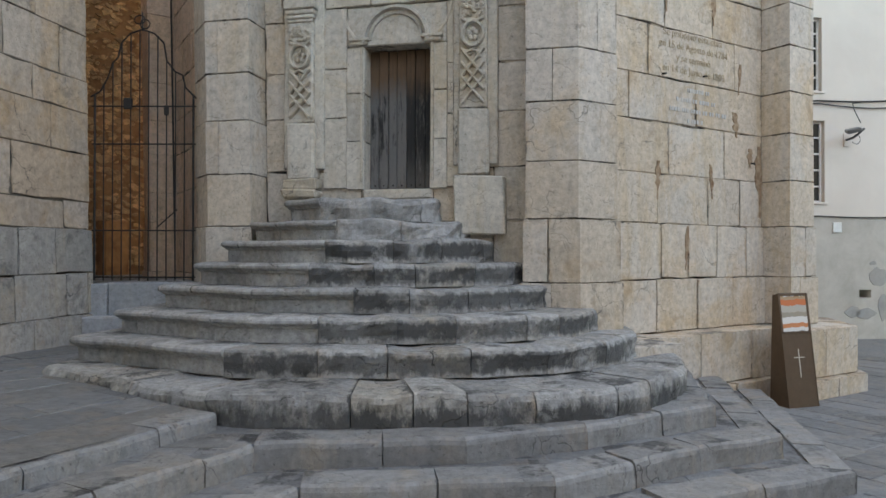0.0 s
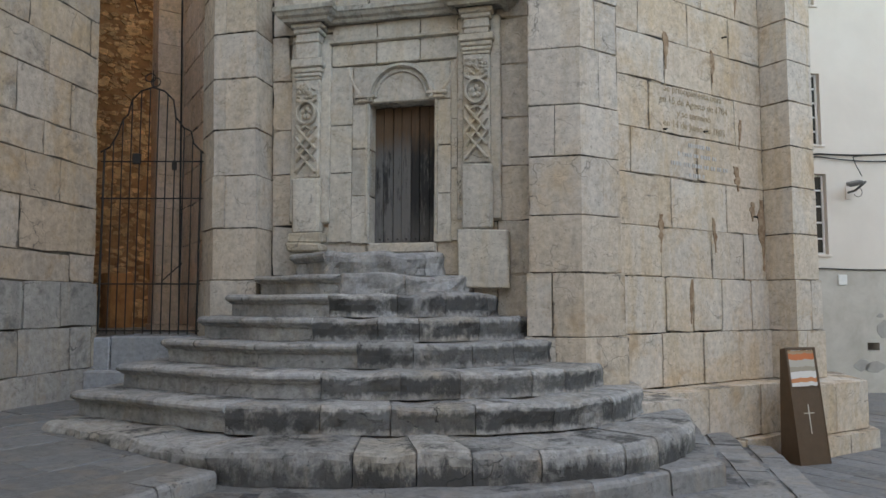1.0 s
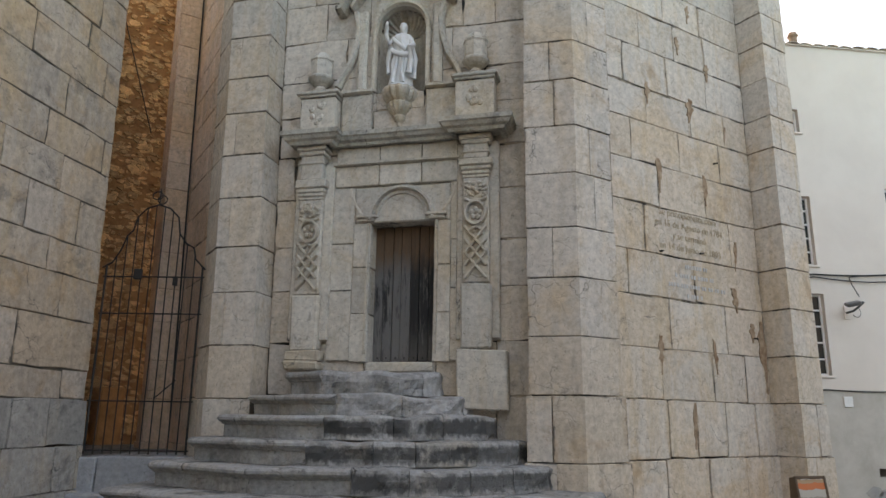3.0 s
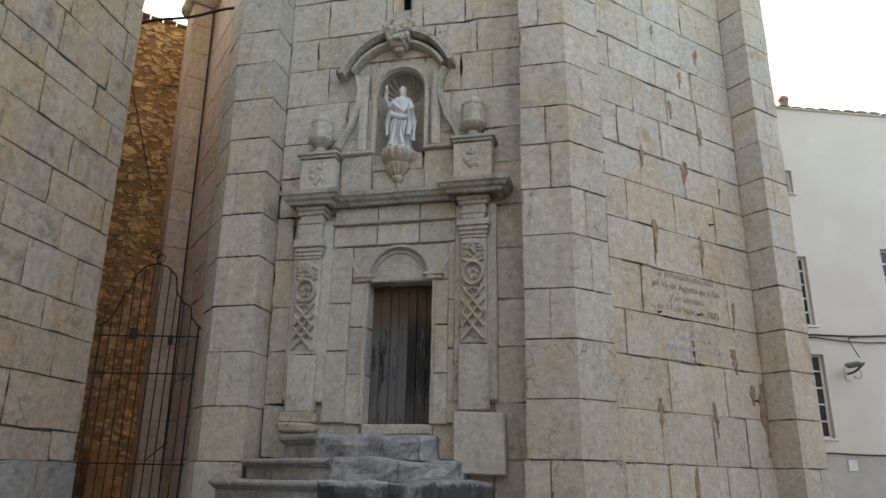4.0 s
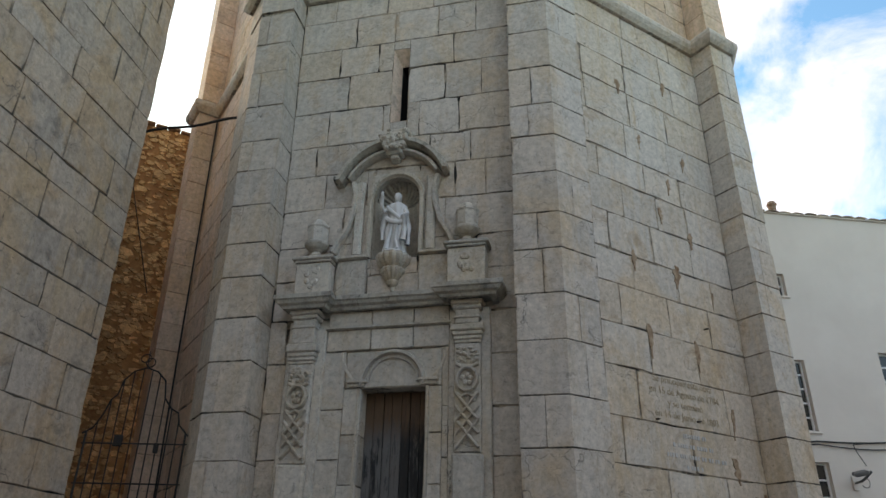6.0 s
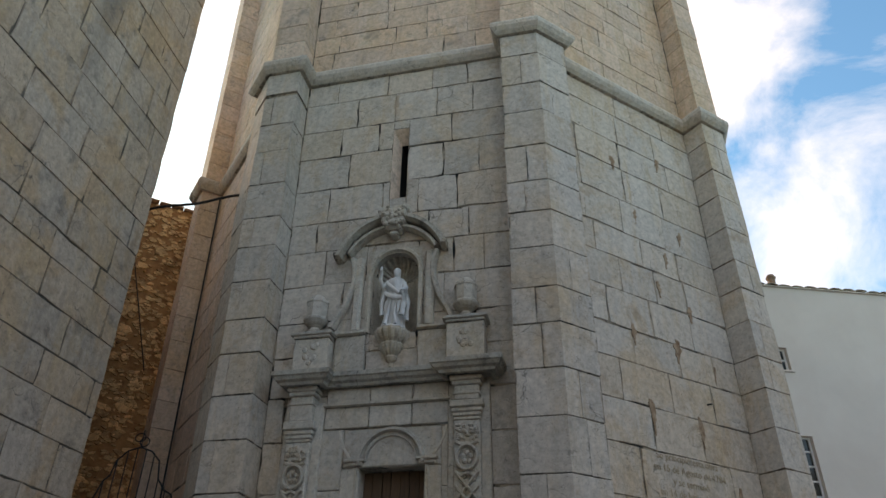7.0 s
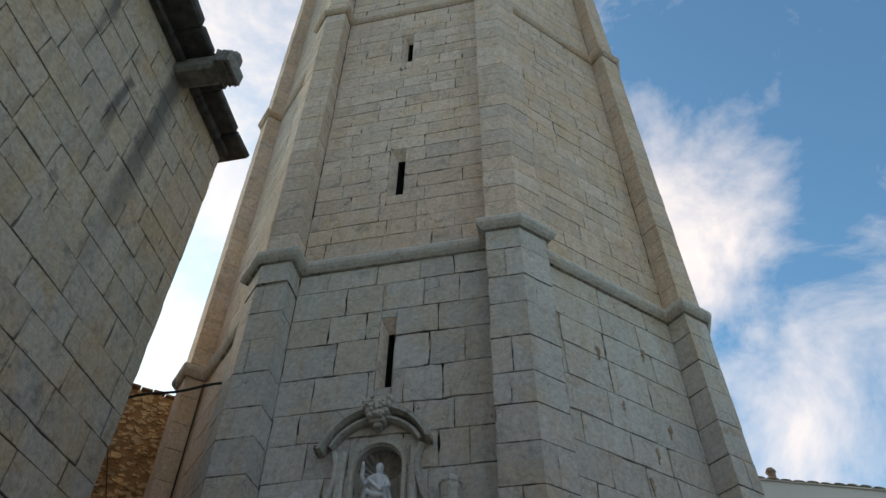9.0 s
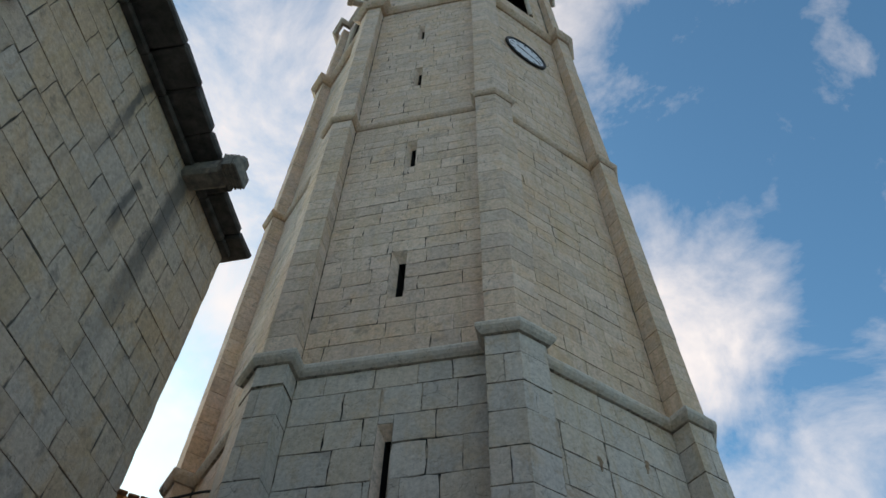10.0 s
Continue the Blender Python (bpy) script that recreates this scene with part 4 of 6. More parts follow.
# paving of the square to the right
square = thing("square_paving", "grey limestone paving of the square in oblique rows", "paving", kind="structure", at=(6, 8, -0.64))
PR = pose(0, 0, 0, 0, 0, 122)
v = -16.0
while v < 6:
    dv = rnd.uniform(0.40, 0.55)
    u = -6.0
    while u < 22:
        du = rnd.uniform(0.6, 1.1)
        c = PR @ Vector((u + du / 2, v + dv / 2, 0))
        if 2.2 < c.x < 13 and 4.2 < c.y < 18.0 and not inside((c.x, c.y), TERRACES[0][1] + [(3.0, 10.5), (-9, 10.5), (-9, 0.2)]) and (Vector((c.x, c.y)) - Vector((CX, CY))).length > 6.2:
            g = paving_slab(u, u + du, v, v + dv, PR, rnd, top=0.012, thick=0.05)
            g.v = [(x - 6, y - 8, z) for x, y, z in g.v]
            part("paving_slab", g, PAVING, square)
        u += du
    v += dv

# ---- rubble wall behind the gate ----
RUB0, RUB1 = Vector((-14.60, 11.92, 0)), Vector((-6.04, 16.25, 0))
RUB_TOP = 12.95
rd = (RUB1 - RUB0).normalized()
RUB = Matrix(((rd.x, -rd.y, 0, RUB1.x), (rd.y, rd.x, 0, RUB1.y), (0, 0, 1, 0), (0, 0, 0, 1)))
RUBBLE_BED = plain_material("ochre_lime_mortar", (0.20, 0.095, 0.042), (0.46, 0.26, 0.115), 3.5, 0.95, relief=0.9, dist=0.04)
RUBBLE_STONE = stone_material("ochre_rubble", (0.68, 0.43, 0.215), (0.72, 0.51, 0.29), 0.45, (0.12, 0.055, 0.025), 0.5, per="island", spread=0.45, relief=0.9)
rubble = thing("rubble_wall", "tall ochre rubble-stone wall under a tiled coping", "wall", at=tuple(RUB1))
g = Geo()
g.box((-9.5, 0, -1.0), (0, 0.8, RUB_TOP - 0.06))
rubble.matrix_world = RUB
part("mortar_bed", g, RUBBLE_BED, rubble, "ochre lime mortar")
g = Geo()
for _ in range(6500):
    u, z = -6.2 + 6.2 * rnd.random(), (RUB_TOP - 0.1) * rnd.random()
    s = rnd.uniform(0.035, 0.11) * (1.7 if rnd.random() < 0.06 else 1)
    w, h = s * rnd.uniform(0.8, 1.5), s * rnd.uniform(0.45, 0.8)
    a0 = rnd.uniform(-0.5, 0.5)
    k = rnd.randint(5, 7)
    ring = []
    for q in range(k):
        a = 2 * math.pi * q / k + rnd.uniform(-0.3, 0.3)
        rr = rnd.uniform(0.8, 1.1)
        x, y = w * rr * math.cos(a), h * rr * math.sin(a)
        ring.append((u + x * math.cos(a0) - y * math.sin(a0), z + x * math.sin(a0) + y * math.cos(a0)))
    d = rnd.uniform(0.025, 0.065)
    verts = [(p[0], 0.01, p[1]) for p in ring] + [(u + (p[0] - u) * 0.8, -d * rnd.uniform(0.7, 1.0), z + (p[1] - z) * 0.8) for p in ring]
    g.add(verts, [tuple(range(k, 2 * k))] + [(q, (q + 1) % k, k + (q + 1) % k, k + q) for q in range(k)])
part("rubble_stones", g, RUBBLE_STONE, rubble, "irregular ochre rubble stones", kind="stuff")
TILE = plain_material("weathered_roof_tile", (0.16, 0.10, 0.07), (0.36, 0.24, 0.16), 5.0, 0.9, relief=0.4)
for i in range(30):
    g = Geo()
    u = -9.3 + i * 0.31
    z = RUB_TOP - 0.055 + rnd.uniform(-0.02, 0.02)
    g.soft_box((u, -0.10 - rnd.uniform(0, 0.07), z), (u + rnd.uniform(0.27, 0.30), 0.78, z + 0.05), 0.012, None, 0.012, rnd)
    part("coping_tile", g, TILE, rubble)

# ---- unseen plain walls round the square, added to cut low sky light ----
BLOCKER_RENDER = plain_material("plain_ochre_render", (0.46, 0.40, 0.33), (0.54, 0.47, 0.39), 0.5, 0.95, relief=0.1)
for nm, lo, hi in (("wall_south", (-14.0, -13.5, -0.7), (22.0, -13.0, 11.5)), ("wall_east", (21.5, -13.0, -0.7), (22.0, 9.0, 11.0))):
    g = Geo()
    g.soft_box(lo, hi, 0.02)
    tagged(part(nm, g, BLOCKER_RENDER), "unseen plain rendered wall added to block low sky light from the square", "wall", kind="structure")

# ---- house across the square ----
hd = Vector((0.992, 0.128, 0))
HOUSE = Matrix(((hd.x, -hd.y, 0, 9.5), (hd.y, hd.x, 0, 17.9), (0, 0, 1, 0), (0, 0, 0, 1)))
house = thing("house", "tall cream-rendered house with barred windows and a low tiled roof", "house")
house.matrix_world = HOUSE
WINDOWS = [(-1.0, 0.22, 2.85, 4.93), (-1.0, 0.14, 5.68, 7.56), (-0.7, 0.08, 9.38, 10.06), (2.36, 3.4, 6.0, 7.90)]
VENT = (1.17, 1.50, 0.42, 0.62)
LOWWASH = plain_material("dull_limewash", (0.40, 0.355, 0.30), (0.54, 0.49, 0.43), 1.4, 0.92, relief=0.3)
CEMENT = plain_material("patched_cement", (0.28, 0.26, 0.24), (0.40, 0.37, 0.33), 2.5, 0.95, relief=0.5)
FRAME_PAINT = plain_material("white_window_paint", (0.62, 0.60, 0.57), (0.72, 0.70, 0.66), 12.0, 0.5)
glass, gn, gl, gb = material("dark_window_glass", 0.08)
gb.inputs["Base Color"].default_value = (0.035, 0.035, 0.032, 1)
gb.inputs["Specular IOR Level"].default_value = 0.35


def wall_panel(u0, u1, z0, z1, y0, y1, holes):
    """A slab of wall with rectangular openings through it, as one closed shell."""
    us = sorted({u0, u1, *(h[0] for h in holes), *(h[1] for h in holes)})
    vs = sorted({z0, z1, *(h[2] for h in holes), *(h[3] for h in holes)})
    g, ids = Geo(), {}

    def vid(i, j, y):
        if (i, j, y) not in ids:
            ids[i, j, y] = len(g.v)
            g.v.append((us[i], y, vs[j]))
        return ids[i, j, y]
    solid = {(i, j) for i in range(len(us) - 1) for j in range(len(vs) - 1)
             if not any(h[0] <= us[i] and us[i + 1] <= h[1] and h[2] <= vs[j] and vs[j + 1] <= h[3] for h in holes)}
    for i, j in solid:
        q = ((i, j), (i + 1, j), (i + 1, j + 1), (i, j + 1))
        g.f.append(tuple(vid(*p, y0) for p in q))
        g.f.append(tuple(vid(*p, y1) for p in q[::-1]))
        for k, nb in enumerate(((i, j - 1), (i + 1, j), (i, j + 1), (i - 1, j))):
            if nb not in solid:
                a, b = q[k], q[(k + 1) % 4]
                g.f.append((vid(*b, y0), vid(*a, y0), vid(*a, y1), vid(*b, y1)))
    return g


part("wall", wall_panel(-4.0, 12.0, 2.50, 12.0, 0.0, 0.5, WINDOWS), PLASTER, house, "cream lime render")
part("lower_wall", wall_panel(-4.0, 12.0, -0.7, 2.50, -0.012, 0.5, [VENT]), LOWWASH, house, "flaking dull limewash")
# solid rear block, coloured near-black so the vent opening reads dark
g = Geo()
g.box((-4.0, 0.5, -0.7), (12.0, 6.0, 11.9))
part("rear", g, PAINTED_DARK, house, "closed rear of the house")
for u0, u1, z0, z1 in WINDOWS:
    w = new("window")
    w.parent = house
    g = Geo()
    s = 0.055
    for lo, hi in (((u0, 0.12, z0), (u1, 0.19, z0 + s)), ((u0, 0.12, z1 - s), (u1, 0.19, z1)), ((u0, 0.12, z0 + s), (u0 + s, 0.19, z1 - s)), ((u1 - s, 0.12, z0 + s), (u1, 0.19, z1 - s))):
        g.soft_box(lo, hi, 0.006)
    n = max(1, round((z1 - z0) / 0.40))
    for i in range(1, n):
        z = z0 + (z1 - z0) * i / n
        g.soft_box((u0 + s, 0.125, z - 0.022), (u1 - s, 0.175, z + 0.022), 0.005)
    mid = u1 - 0.36 if u1 < 1 else (u0 + u1) / 2
    g.soft_box((mid - 0.02, 0.12, z0 + s), (mid + 0.02, 0.18, z1 - s), 0.005)
    part("frame", g, FRAME_PAINT, w, "white painted glazing bars")
    g = Geo()
    g.box((u0 + s, 0.150, z0 + s), (u1 - s, 0.156, z1 - s))
    part("pane", g, glass, w)
    g = Geo()
    g.soft_box((u0 - 0.06, -0.05, z0 - 0.06), (u1 + 0.06, 0.12, z0 - 0.002), 0.01)
    part("sill", g, PLASTER, w)
# cement patches on the lower wall, and the vent
for u, z, w, hh in ((1.72, 0.95, 0.55, 0.5), (1.35, 0.02, 0.62, 0.30), (1.0, 0.05, 0.5, 0.33), (1.85, 0.2, 0.35, 0.8), (1.55, 1.30, 0.20, 0.12)):
    g = Geo()
    k = 14
    ring = [(u + w * rnd.uniform(0.75, 1.1) * 0.5 * math.cos(2 * math.pi * q / k), z + hh * rnd.uniform(0.7, 1.1) * 0.5 * math.sin(2 * math.pi * q / k)) for q in range(k)]
    g.add([(p[0], -0.012, p[1]) for p in ring] + [(u + (p[0] - u) * 0.96, -0.022, z + (p[1] - z) * 0.96) for p in ring],
          [tuple(range(k, 2 * k))] + [(q, (q + 1) % k, k + (q + 1) % k, k + q) for q in range(k)])
    part("cement_patch", g, CEMENT, house, "bare grey cement patch")
g = Geo()
g.soft_box((0.42, -0.05, 2.08), (0.66, -0.013, 2.34), 0.008)
part("junction_box", g, FRAME_PAINT, house, "small white junction box")
PALE_TILE = plain_material("pale_dusty_roof_tile", (0.48, 0.42, 0.37), (0.60, 0.53, 0.47), 4.0, 0.9, relief=0.3)
for i in range(40):
    g = Geo()
    u = -3.9 + i * 0.40
    tip = 0.12 + rnd.uniform(-0.02, 0.02)
    verts, faces = [], []
    zb = 12.02 + rnd.uniform(-0.015, 0.015)
    for q in range(7):
        a = math.pi * q / 6
        for y, z in ((-tip, 0.0), (1.2, 0.3)):
            for r in (0.19, 0.17):
                verts.append((u + r * math.cos(a), y, zb + z + r * 0.28 * math.sin(a)))
    for q in range(6):
        o = q * 4
        faces += [(o, o + 4, o + 6, o + 2), (o + 1, o + 3, o + 7, o + 5), (o, o + 1, o + 5, o + 4), (o + 2, o + 6, o + 7, o + 3)]
    g.add(verts, faces)
    part("roof_tile", g, PALE_TILE, house)
g = Geo()
g.prism([(-4.0, -0.06), (12.0, -0.06), (12.0, 6.0), (-4.0, 6.0)], 11.995, 12.03)
part("roof_edge", g, PLASTER, house)
g = Geo()
g.lathe([(0.10, 12.0), (0.11, 12.25), (0.15, 12.32), (0.10, 12.42), (0.02, 12.45)], 12, pose(0.22, 0.05, 0))
part("chimney_pot", g, TILE, house, "small round clay pot on the roof edge")


# ---- portal ----
def arc_path(cu, cz, r, a0, a1, n=14, flat=1.0):
    return [(cu + r * math.cos(radians(a0 + (a1 - a0) * i / n)), cz + r * flat * math.sin(radians(a0 + (a1 - a0) * i / n))) for i in range(n + 1)]


def mould(geo, path, width, out, y0=0.02, m=None, soft=0.25):
    """A raised band on a wall along (u, z) points: width across, out from the wall, with softened edges."""
    prof = [(-0.5, 0.0), (-0.5, 0.62), (-0.5 + soft, 1.0), (0.5 - soft, 1.0), (0.5, 0.62), (0.5, 0.0)]
    n, k, verts, faces = len(path), len(prof), [], []
    for i, (u, z) in enumerate(path):
        a, b = path[max(0, i - 1)], path[min(n - 1, i + 1)]
        d = Vector((b[0] - a[0], b[1] - a[1])).normalized()
        nu, nz = -d.y, d.x
        for s, o in prof:
            verts.append((u + nu * s * width, y0 - (out + y0) * o, z + nz * s * width))
    for i in range(n - 1):
        for q in range(k - 1):
            faces.append((i * k + q, (i + 1) * k + q, (i + 1) * k + q + 1, i * k + q + 1))
    faces += [tuple(range(k)), tuple(range((n - 1) * k, n * k))[::-1]]
    geo.add(verts, faces, m)


PORTAL_AT = FRONT @ Vector((0, 0, 2.3))
portal = thing("portal", "weathered baroque stone portal with carved pilasters and moulded cornice", "portal", at=tuple(PORTAL_AT))


def portal_part(name, geo, label="", mat=PORTAL_STONE, parent=portal, smooth=False):
    geo.v = [tuple(FRONT @ Vector(p) - PORTAL_AT) for p in geo.v]
    return part(name, geo, mat, parent, label, smooth)


pr = random.Random(9)
# jambs and lintel round the door
for u0, u1, o in ((-0.66, -0.40, 0.05), (0.56, 0.80, 0.05)):
    for z0, z1 in ((2.44, 3.12), (3.13, 3.80), (3.81, 4.46)):
        g = Geo()
        g.soft_box((u0, -o - pr.uniform(0, 0.012), z0), (u1, 0.32, z1), 0.010, None, 0.004, pr)
        portal_part("jamb_stone", g)
for u0, u1 in ((-1.01, -0.664), (0.804, 0.985)):
    for z0, z1 in ((2.46, 3.46), (3.47, 4.16), (4.17, 5.03)):
        g = Geo()
        g.soft_box((u0, -0.048 - pr.uniform(0, 0.006), z0), (u1, 0.02, z1), 0.008, None, 0.003, pr)
        portal_part("panel_stone", g)
for u in (-0.435, 0.595):
    g = Geo()
    mould(g, [(u, 2.55), (u, 4.46)], 0.055, 0.085)
    portal_part("jamb_moulding", g)
g = Geo()
g.soft_box((-0.66, -0.05, 4.465), (0.80, 0.32, 5.02), 0.02, None, 0.004, pr)
portal_part("lintel", g)
g = Geo()
hood = [(-0.41, 4.50)] + arc_path(0.07, 4.53, 0.46, 178, 2, 22, 1.0) + [(0.55, 4.50)]
mould(g, hood, 0.075, 0.12)
portal_part("hood_moulding", g, "arched hood moulding over the door")
g = Geo()
mould(g, arc_path(0.07, 4.53, 0.375, 178, 2, 20, 1.0), 0.040, 0.085)
portal_part("inner_moulding", g)
for s in (-1, 1):
    c = 0.07 + s * 0.53
    g = Geo()
    g.soft_box((c - 0.15, -0.125, 4.53), (c + 0.15, 0.02, 4.575), 0.012)
    g.soft_box((c - 0.12, -0.10, 4.475), (c + 0.12, 0.02, 4.53), 0.012)
    portal_part("hood_corbel", g)
    g = Geo()
    mould(g, [(c + s * 0.27, 5.02), (c + s * 0.25, 4.90), (c + s * 0.18, 4.74), (c + s * 0.08, 4.60)], 0.06, 0.060)
    portal_part("scroll_moulding", g)
g = Geo()
g.soft_box((-0.42, -0.05, 2.30), (0.58, 0.55, 2.44), 0.02, None, 0.008, pr)
portal_part("door_sill", g)

# pilasters: u0, u1 of the shaft, and the heights of base, block, shaft, capital
for u0, u1, zb, z1, z2, z3, z4 in ((-1.50, -1.12, 2.30, 2.74, 3.40, 4.83, 5.14), (1.00, 1.38, 1.80, 2.74, 3.50, 5.02, 5.30)):
    c, w = (u0 + u1) / 2, u1 - u0
    pil = new("pilaster")
    pil.parent = portal
    g = Geo()
    g.soft_box((u0 - 0.10, -0.10, z1), (u1 + 0.13, 0.03, z4 + 0.3), 0.015, None, 0.004, pr)
    portal_part("backing", g, parent=pil)
    g = Geo()
    wide, o = (0.06, 0.22) if u0 < 0 else (0.24, 0.215)
    if u0 < 0:
        g.soft_box((u0 - 0.09, -o - 0.02, zb), (u1 + wide + 0.02, 0.03, zb + 0.15), 0.03, None, 0.02, pr)
    g.soft_box((u0 - 0.06, -o, zb + (0.152 if u0 < 0 else 0.0)), (u1 + wide, 0.03, z1 - 0.15), 0.02, None, 0.02, pr)
    portal_part("base", g, "worn plain pilaster base", parent=pil)
    g = Geo()
    g.soft_box((u0 - 0.02, -0.21, z1 - 0.147), (u1 + 0.02, 0.03, z2 - 0.005), 0.03, None, 0.012, pr)
    portal_part("pedestal_block", g, parent=pil)
    g = Geo()
    g.soft_box((u0, -0.19, z2), (u1, 0.03, z3), 0.015, None, 0.004, pr)
    portal_part("shaft", g, parent=pil)
    g = Geo()
    lo, hi = z2 + 0.06, z3 - 0.05
    h = hi - lo
    # lattice below, ring in the middle, leaves above
    for i in range(3):
        z = lo + h * 0.13 * i
        for s in (-1, 1):
            mould(g, [(c - s * w * 0.40, z), (c + s * w * 0.40, z + h * 0.26)], 0.040, 0.255, -0.185)
    ring = [(c + 0.145 * math.cos(2 * math.pi * q / 20), lo + h * 0.66 + 0.165 * math.sin(2 * math.pi * q / 20)) for q in range(21)]
    mould(g, ring, 0.045, 0.265, -0.185)
    for q in range(5):
        a = 2 * math.pi * q / 5 + 0.3
        g.ball((c + 0.055 * math.cos(a), -0.205, lo + h * 0.66 + 0.06 * math.sin(a)), (0.04, 0.035, 0.04), None, 7, 5)
    for zz, s in ((0.50, 1), (0.80, -1)):
        mould(g, [(c - 0.15, lo + h * zz + 0.02), (c - 0.08, lo + h * zz - 0.02), (c, lo + h * zz + 0.02 * s), (c + 0.08, lo + h * zz - 0.02), (c + 0.15, lo + h * zz + 0.02)], 0.05, 0.25, -0.185)
    for q in range(26):
        uu, zz = pr.uniform(-0.14, 0.14), pr.uniform(0.83, 0.99)
        g.ball((c + uu, -0.20, lo + h * zz), (pr.uniform(0.02, 0.045), 0.04, pr.uniform(0.018, 0.035)), None, 6, 4)
    for q in range(8):
        g.ball((c + pr.uniform(-0.13, 0.13), -0.197, lo + h * pr.uniform(0.44, 0.54)), (0.03, 0.03, 0.03), None, 6, 4)
    portal_part("carving", g, "carved rosette, lattice and foliage", parent=pil)
    g = Geo()
    steps = [(0.00, z3, 0.03), (0.015, z3 + 0.05, 0.05), (0.03, z3 + 0.11, 0.0), (0.055, z3 + 0.18, 0.0)]
    for (e0, a, _), b in zip(steps, [s[1] for s in steps[1:]] + [z4]):
        g.soft_box((u0 - e0, -0.20 - e0, a), (u1 + e0, 0.03, b - 0.004), 0.014)
    portal_part("capital", g, "stepped moulded capital", parent=pil)
    g = Geo()
    g.soft_box((u0 + 0.015, -0.225, z4), (u1 - 0.015, 0.03, 5.52), 0.012, None, 0.004, pr)
    g.soft_box((u0 - 0.005, -0.245, 5.38), (u1 + 0.005, 0.03, 5.42), 0.012)
    g.soft_box((u0 - 0.02, -0.255, 5.52), (u1 + 0.02, 0.03, 5.585), 0.02)
    g.soft_box((u0 - 0.05, -0.28, 5.587), (u1 + 0.05, 0.03, 5.66), 0.03)
    portal_part("frieze_block", g, parent=pil)

# frieze between the pilasters and the main cornice
for a, b in ((-0.98, -0.30), (-0.29, 0.35), (0.36, 0.90)):
    g = Geo()
    g.soft_box((a, -0.07, 5.04), (b, 0.03, 5.36), 0.012, None, 0.004, pr)
    portal_part("frieze_stone", g)
    g = Geo()
    g.soft_box((a, -0.06, 5.42), (b, 0.03, 5.66), 0.012, None, 0.004, pr)
    portal_part("frieze_stone", g)
g = Geo()
mould(g, [(-1.0, 5.39), (0.93, 5.39)], 0.06, 0.13)
portal_part("frieze_moulding", g)
CORN = [(-0.05, 0.0), (0.03, 0.0), (0.05, 0.04), (0.10, 0.065), (0.125, 0.11), (0.15, 0.125), (0.155, 0.19), (0.06, 0.225), (-0.05, 0.23)]
path = [(-1.60, 0.05), (-1.60, -0.33), (-0.98, -0.33), (-0.98, -0.13), (0.86, -0.13), (0.86, -0.36), (1.60, -0.36), (1.60, 0.05)]
fine_path = []
for a, b in zip(path, path[1:]):
    n = max(1, round(math.dist(a, b) / 0.35))
    fine_path += [(a[0] + (b[0] - a[0]) * t / n, a[1] + (b[1] - a[1]) * t / n, 5.655 + pr.uniform(-0.006, 0.006)) for t in range(n)]
fine_path.append((*path[-1], 5.655))
g = Geo()
g.sweep(CORN, fine_path)
CORNICE_STONE = stone_material("lichened_cornice_stone", (0.44, 0.42, 0.37), (0.46, 0.38, 0.27), 0.2, (0.05, 0.05, 0.05), 0.5, relief=0.6)
portal_part("cornice", g, "moulded cornice breaking forward over the pilasters, black with lichen", CORNICE_STONE)
g = Geo()
g.box((-1.58, -0.30, 5.70), (-1.0, 0.0, 5.87))
g.box((-1.0, -0.11, 5.70), (0.88, 0.0, 5.87))
g.box((0.88, -0.33, 5.70), (1.58, 0.0, 5.87))
portal_part("cornice_bed", g, mat=CORNICE_STONE)

# upper storey: pedestals, band, aedicule
for u0, u1, o, zt in ((-1.58, -0.95, 0.24, 6.56), (0.87, 1.50, 0.28, 6.60)):
    ped = new("pedestal")
    ped.parent = portal
    g = Geo()
    g.soft_box((u0 + 0.03, -o, 5.88), (u1 - 0.03, 0.03, zt - 0.10), 0.015, None, 0.006, pr)
    portal_part("die", g, parent=ped)
    g = Geo()
    g.soft_box((u0 + 0.015, -o - 0.03, zt - 0.10), (u1 - 0.015, 0.03, zt - 0.055), 0.01)
    g.soft_box((u0 - 0.03, -o - 0.06, zt - 0.055), (u1 + 0.03, 0.03, zt), 0.015)
    portal_part("cap", g, parent=ped, mat=CORNICE_STONE if u0 > 0 else PORTAL_STONE)
    g = Geo()
    cc = (u0 + u1) / 2
    for q in range(9):
        g.ball((cc + pr.uniform(-0.1, 0.1), -o - 0.004, 6.2 + pr.uniform(-0.16, 0.16)), (0.045, 0.025, 0.05), None, 6, 4)
    portal_part("relief", g, "worn carved relief", parent=ped)
for a, b in ((-0.94, -0.45), (0.40, 0.86)):
    g = Geo()
    g.soft_box((a, -0.07, 5.88), (b, 0.03, 6.52), 0.012, None, 0.005, pr)
    portal_part("band_stone", g)
    g = Geo()
    mould(g, [(a, 6.57), (b, 6.57)], 0.08, 0.13)
    portal_part("band_moulding", g)
# console under the statue
g = Geo()
prof = [(0.02, 5.92), (0.05, 5.95), (0.06, 6.02), (0.12, 6.06), (0.15, 6.12), (0.13, 6.16), (0.20, 6.22), (0.27, 6.30), (0.29, 6.36), (0.26, 6.40), (0.34, 6.46), (0.40, 6.54), (0.42, 6.60), (0.40, 6.66)]
verts, faces, k, sides = [], [], len(prof), 28
